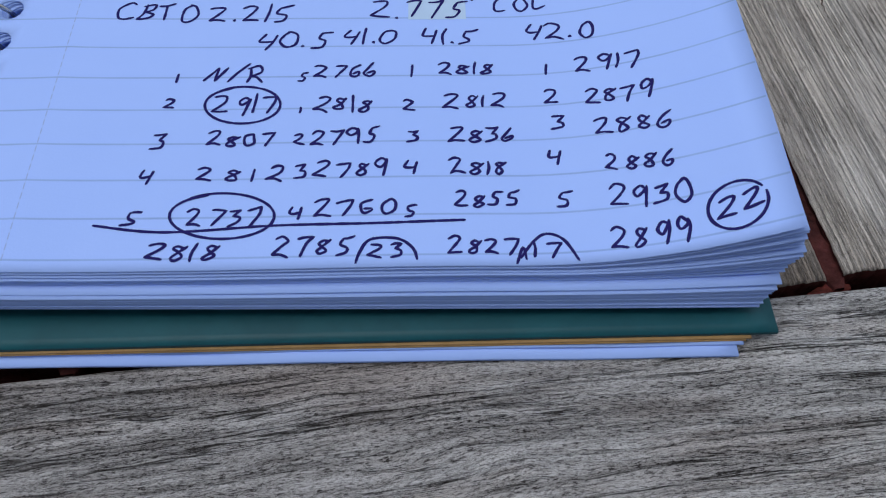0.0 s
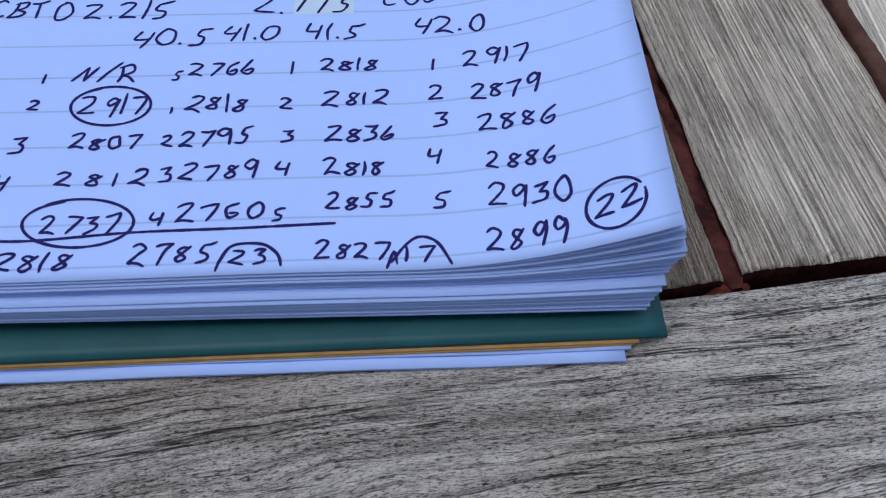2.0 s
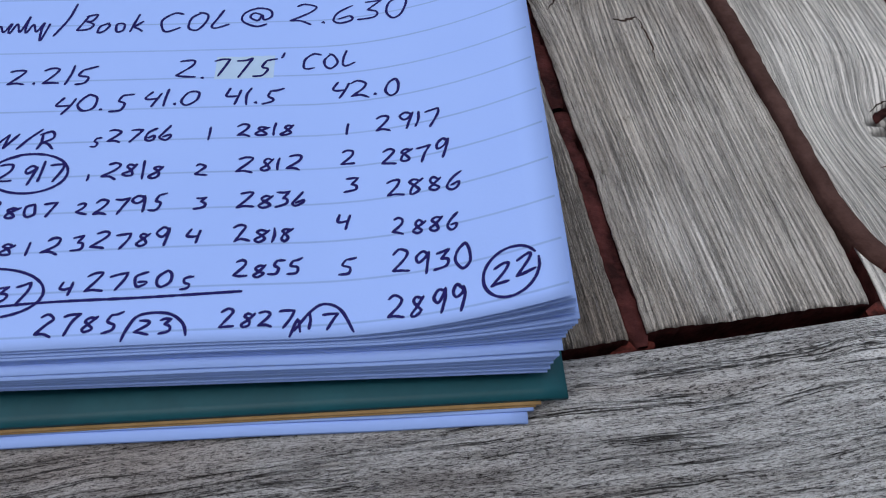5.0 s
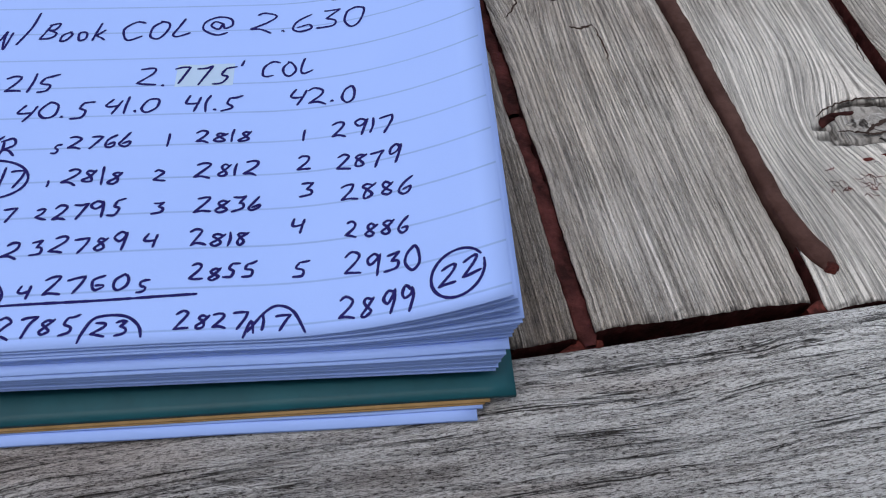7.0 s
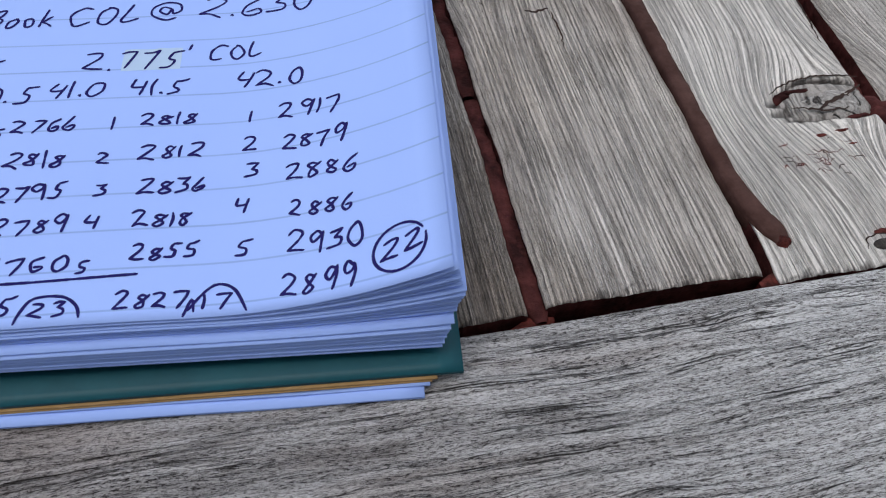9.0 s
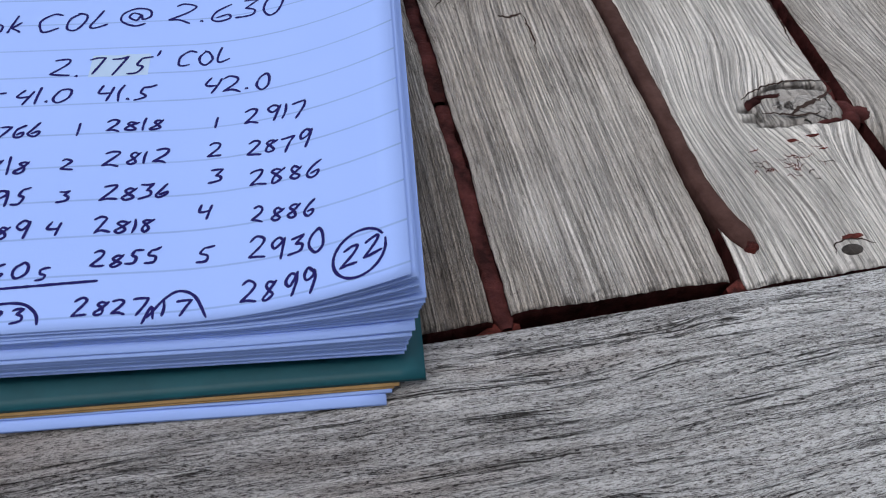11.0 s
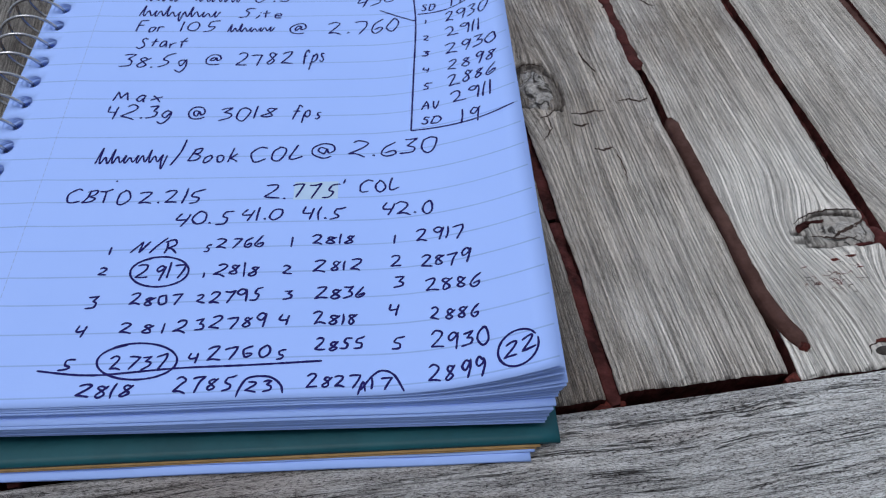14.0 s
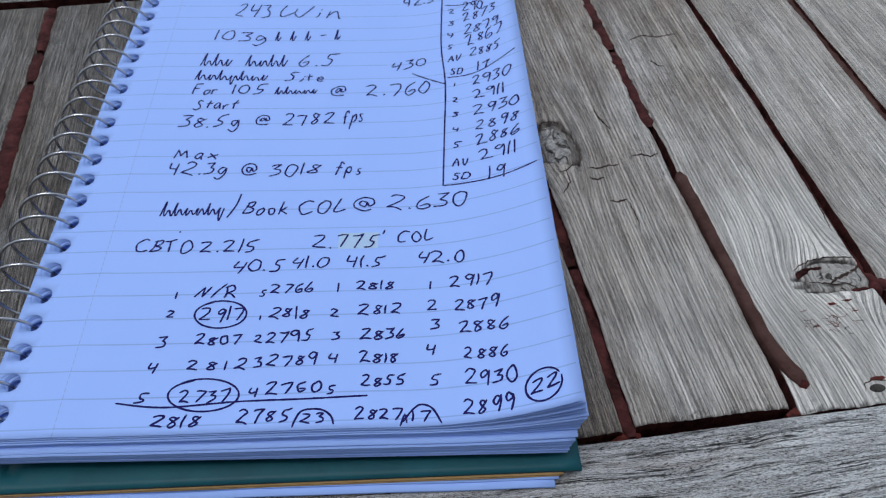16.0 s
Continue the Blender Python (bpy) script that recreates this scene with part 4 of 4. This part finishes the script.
scribble(51.8, 116.4, 65.6, 116.7, 4.0, "ttmmm")
write("@", 69.2, 115.2, 73.9, 115.7, 4.8)
write("2.760", 79.7, 115.0, 99.9, 115.2, 5.7)
write("Start", 28.0, 109.2, 41.2, 109.7, 4.7)
write("38.5g", 25.3, 101.1, 42.7, 100.7, 5.2)
write("@", 47.6, 101.6, 51.8, 101.6, 4.5)
write("2782", 55.2, 101.5, 71.1, 102.2, 5.3)
write("fps", 73.6, 102.1, 79.5, 102.5, 5.9)
write("Max", 26.3, 87.2, 38.6, 87.0, 4.1)
write("42.3g", 25.8, 80.7, 42.0, 80.4, 4.6)
write("@", 46.0, 79.8, 50.7, 79.9, 4.2)
write("3018", 54.1, 79.6, 68.0, 80.2, 4.9)
write("fps", 72.7, 80.1, 79.6, 79.9, 5.1)
scribble(26.7, 64.8, 44.2, 65.0, 5.1, "ttmmtg")
write("/", 44.8, 64.0, 47.8, 64.5, 6.8)
write("Book", 48.7, 64.9, 60.4, 64.6, 4.9)
write("COL", 63.4, 65.0, 76.1, 65.7, 4.9)
write("@", 78.0, 65.9, 84.1, 66.2, 4.7)
write("2.630", 87.2, 66.1, 108.5, 65.1, 5.1)
write("CBTO", 22.8, 52.2, 37.2, 51.9, 4.3)
write("2.215", 39.2, 51.8, 54.0, 51.8, 4.3)
write("2.775", 68.1, 52.4, 84.8, 52.4, 4.3)
write("'", 85.9, 53.5, 86.7, 53.5, 4.0)
write("COL", 89.8, 53.8, 99.5, 54.0, 4.0)
write("40.5", 48.7, 44.8, 61.1, 45.1, 3.9)
write("41.0", 63.3, 45.7, 72.6, 46.0, 3.7)
write("41.5", 77.2, 45.6, 86.6, 46.0, 3.8)
write("42.0", 95.2, 46.6, 106.9, 45.4, 3.9)
write("1", 36.0, 37.0, 37.1, 37.0, 1.7)
write(".", 33.0, 58.6, 33.5, 58.6, 3.0)
write("N/R", 40.7, 37.1, 50.7, 36.8, 4.0)
write("5", 56.4, 37.0, 57.8, 36.9, 2.1)
write("2766", 58.8, 38.0, 69.1, 38.2, 2.8)
write("1", 75.2, 37.7, 76.0, 37.7, 2.5)
write("2818", 79.7, 38.6, 89.1, 38.5, 2.9)
write("1", 98.0, 38.0, 99.0, 37.9, 2.5)
write("2917", 102.7, 38.1, 113.2, 36.8, 3.5)
write("2", 34.5, 31.5, 36.9, 31.7, 2.2)
write("2917", 42.7, 30.3, 53.2, 30.0, 3.7)
write("1", 57.1, 30.0, 57.9, 30.0, 1.3)
write("2818", 59.3, 30.3, 68.8, 30.3, 3.2)
write("2", 73.9, 30.4, 76.4, 30.3, 2.2)
write("2812", 80.3, 30.9, 91.0, 31.1, 3.2)
write("2", 97.0, 31.5, 99.5, 31.8, 3.1)
write("2879", 103.8, 30.7, 114.0, 29.6, 3.5)
write("3", 34.0, 22.8, 36.2, 22.7, 3.0)
write("2807", 42.6, 23.5, 53.4, 23.2, 2.9)
write("2", 56.6, 23.6, 58.3, 23.5, 2.2)
write("2795", 59.2, 23.5, 70.0, 23.8, 3.2)
write("3", 74.6, 23.5, 76.6, 23.5, 2.6)
write("2836", 81.2, 23.5, 91.8, 23.7, 3.1)
write("3", 97.9, 26.1, 99.9, 25.9, 2.9)
write("2886", 104.4, 24.0, 115.8, 23.1, 3.3)
write("4", 33.5, 16.1, 37.0, 16.3, 2.7)
write("2812", 42.2, 16.6, 55.6, 16.2, 2.7)
write("3", 57.2, 16.9, 59.0, 16.9, 2.4)
write("2789", 60.0, 16.8, 71.5, 17.3, 3.1)
write("4", 74.3, 17.2, 76.6, 17.1, 2.8)
write("2818", 81.1, 17.0, 90.2, 17.2, 2.9)
write("4", 96.8, 18.9, 99.3, 18.9, 2.8)
write("2886", 105.0, 16.7, 115.1, 15.9, 3.1)
write("5", 32.7, 8.2, 35.7, 8.1, 2.6)
write("2737", 41.8, 8.2, 52.9, 8.0, 3.4)
write("4", 57.3, 9.3, 59.3, 9.3, 2.4)
write("2760", 60.5, 9.5, 73.0, 9.9, 3.0)
write("5", 74.5, 9.1, 76.4, 9.0, 2.0)
write("2855", 81.7, 11.0, 91.7, 11.0, 2.8)
write("5", 97.4, 10.5, 99.6, 10.3, 2.9)
write("2930", 104.9, 9.9, 116.2, 8.7, 3.7)
write("2818", 36.6, 2.4, 47.4, 2.3, 3.1)
write("2785", 55.1, 2.8, 66.8, 2.7, 3.2)
write("23", 68.9, 2.1, 74.1, 2.2, 2.5)
write("2827", 80.4, 2.7, 91.0, 2.3, 3.0)
write("17", 93.0, 2.1, 96.9, 1.9, 2.6)
write("2899", 104.2, 2.6, 115.0, 2.0, 3.8)
write("22", 118.8, 4.5, 124.7, 5.9, 3.2)
write("430", 87.9, 127.4, 98.9, 129.5, 4.6)
write("42.5", 92.3, 165.6, 103.3, 165.8, 4.4)
write("2", 107.6, 157.5, 109.5, 156.7, 2.4)
write("290", 112.1, 156.2, 119.3, 154.9, 5.0)
write("3", 107.4, 150.0, 109.3, 149.2, 2.3)
write("2873", 112.2, 150.0, 123.0, 151.0, 4.9)
write("4", 106.6, 143.6, 108.4, 142.9, 2.6)
write("2879", 112.2, 142.7, 123.4, 143.2, 5.0)
write("5", 106.7, 136.5, 108.1, 136.0, 2.5)
write("2867", 112.4, 136.1, 124.0, 137.6, 5.5)
write("AV", 106.4, 129.8, 110.5, 129.5, 3.3)
write("2885", 113.4, 129.7, 122.7, 129.7, 4.4)
write("SD", 106.8, 122.7, 110.8, 121.8, 3.2)
write("17", 115.2, 121.7, 118.9, 121.8, 4.2)
write("1", 107.7, 116.3, 108.6, 116.0, 1.9)
write("2930", 112.9, 114.7, 124.4, 114.4, 4.6)
write("2", 106.9, 108.8, 108.5, 108.3, 2.4)
write("2911", 113.0, 108.0, 122.3, 107.1, 4.7)
write("3", 106.4, 102.2, 108.0, 101.7, 2.3)
write("2930", 112.5, 100.7, 125.5, 99.8, 4.3)
write("4", 106.4, 95.3, 108.2, 94.7, 2.2)
write("2898", 112.6, 94.0, 125.0, 93.2, 4.1)
write("5", 106.2, 88.4, 108.1, 87.8, 2.4)
write("2886", 112.6, 87.3, 124.4, 87.6, 4.4)
write("AV", 105.7, 80.4, 109.8, 79.7, 3.2)
write("2911", 113.0, 80.5, 123.2, 80.2, 4.9)
write("SD", 105.1, 75.1, 109.8, 74.5, 2.7)
write("19", 115.1, 72.0, 119.6, 72.0, 5.1)
stroke([(28.4, 8.4), (39.0, 7.1), (54.8, 8.0), (70.0, 8.1), (83.3, 8.5)])
stroke([(67.4, 1.2), (67.9, 3.0), (69.4, 5.2), (73.3, 5.3), (75.6, 3.6), (76.2, 1.7)])
stroke([(90.6, 0.9), (91.6, 3.6), (92.0, 1.6)])
stroke([(91.2, 1.8), (93.2, 4.6), (95.2, 5.9), (97.6, 4.8), (99.5, 1.1)])
ring(47.6, 31.9, 6.3, 3.7)
ring(47.1, 9.9, 7.8, 3.9)
ring(121.6, 6.6, 3.6, 3.9, 0.5, 6.0, 0.15)
stroke([(105.9, 168.0), (104.5, 139.8), (105.0, 118.3), (103.8, 95.0), (102.6, 73.4)])
stroke([(102.6, 73.4), (113.8, 72.7), (121.0, 72.9), (127.6, 73.8)])
stroke([(105.8, 121.3), (115.3, 120.9), (127.0, 126.3)])
stroke([(94.8, 125.6), (105.0, 118.3)])
stroke([(106.8, 162.6), (112.0, 160.6), (118.0, 160.2)])


def highlight(x0, y0, x1, y1):
    nx, ny = 8, 3
    verts = []
    for j in range(ny + 1):
        for i in range(nx + 1):
            x, y = x0 + (x1 - x0) * i / nx, y0 + (y1 - y0) * j / ny
            wob = 0.2 * wave(x, y, 2.0)
            verts.append((x * MM, (y + wob) * MM, (page_height(x, y) + 0.022) * MM))
    faces = [(j * (nx + 1) + i, j * (nx + 1) + i + 1, (j + 1) * (nx + 1) + i + 1, (j + 1) * (nx + 1) + i) for j in range(ny) for i in range(nx)]
    part("highlighter_mark", mesh_of("highlighter_mark", verts, faces, False), MARKER, page, "pale yellow highlighter over three digits")


highlight(74.7, 52.0, 85.0, 57.6)
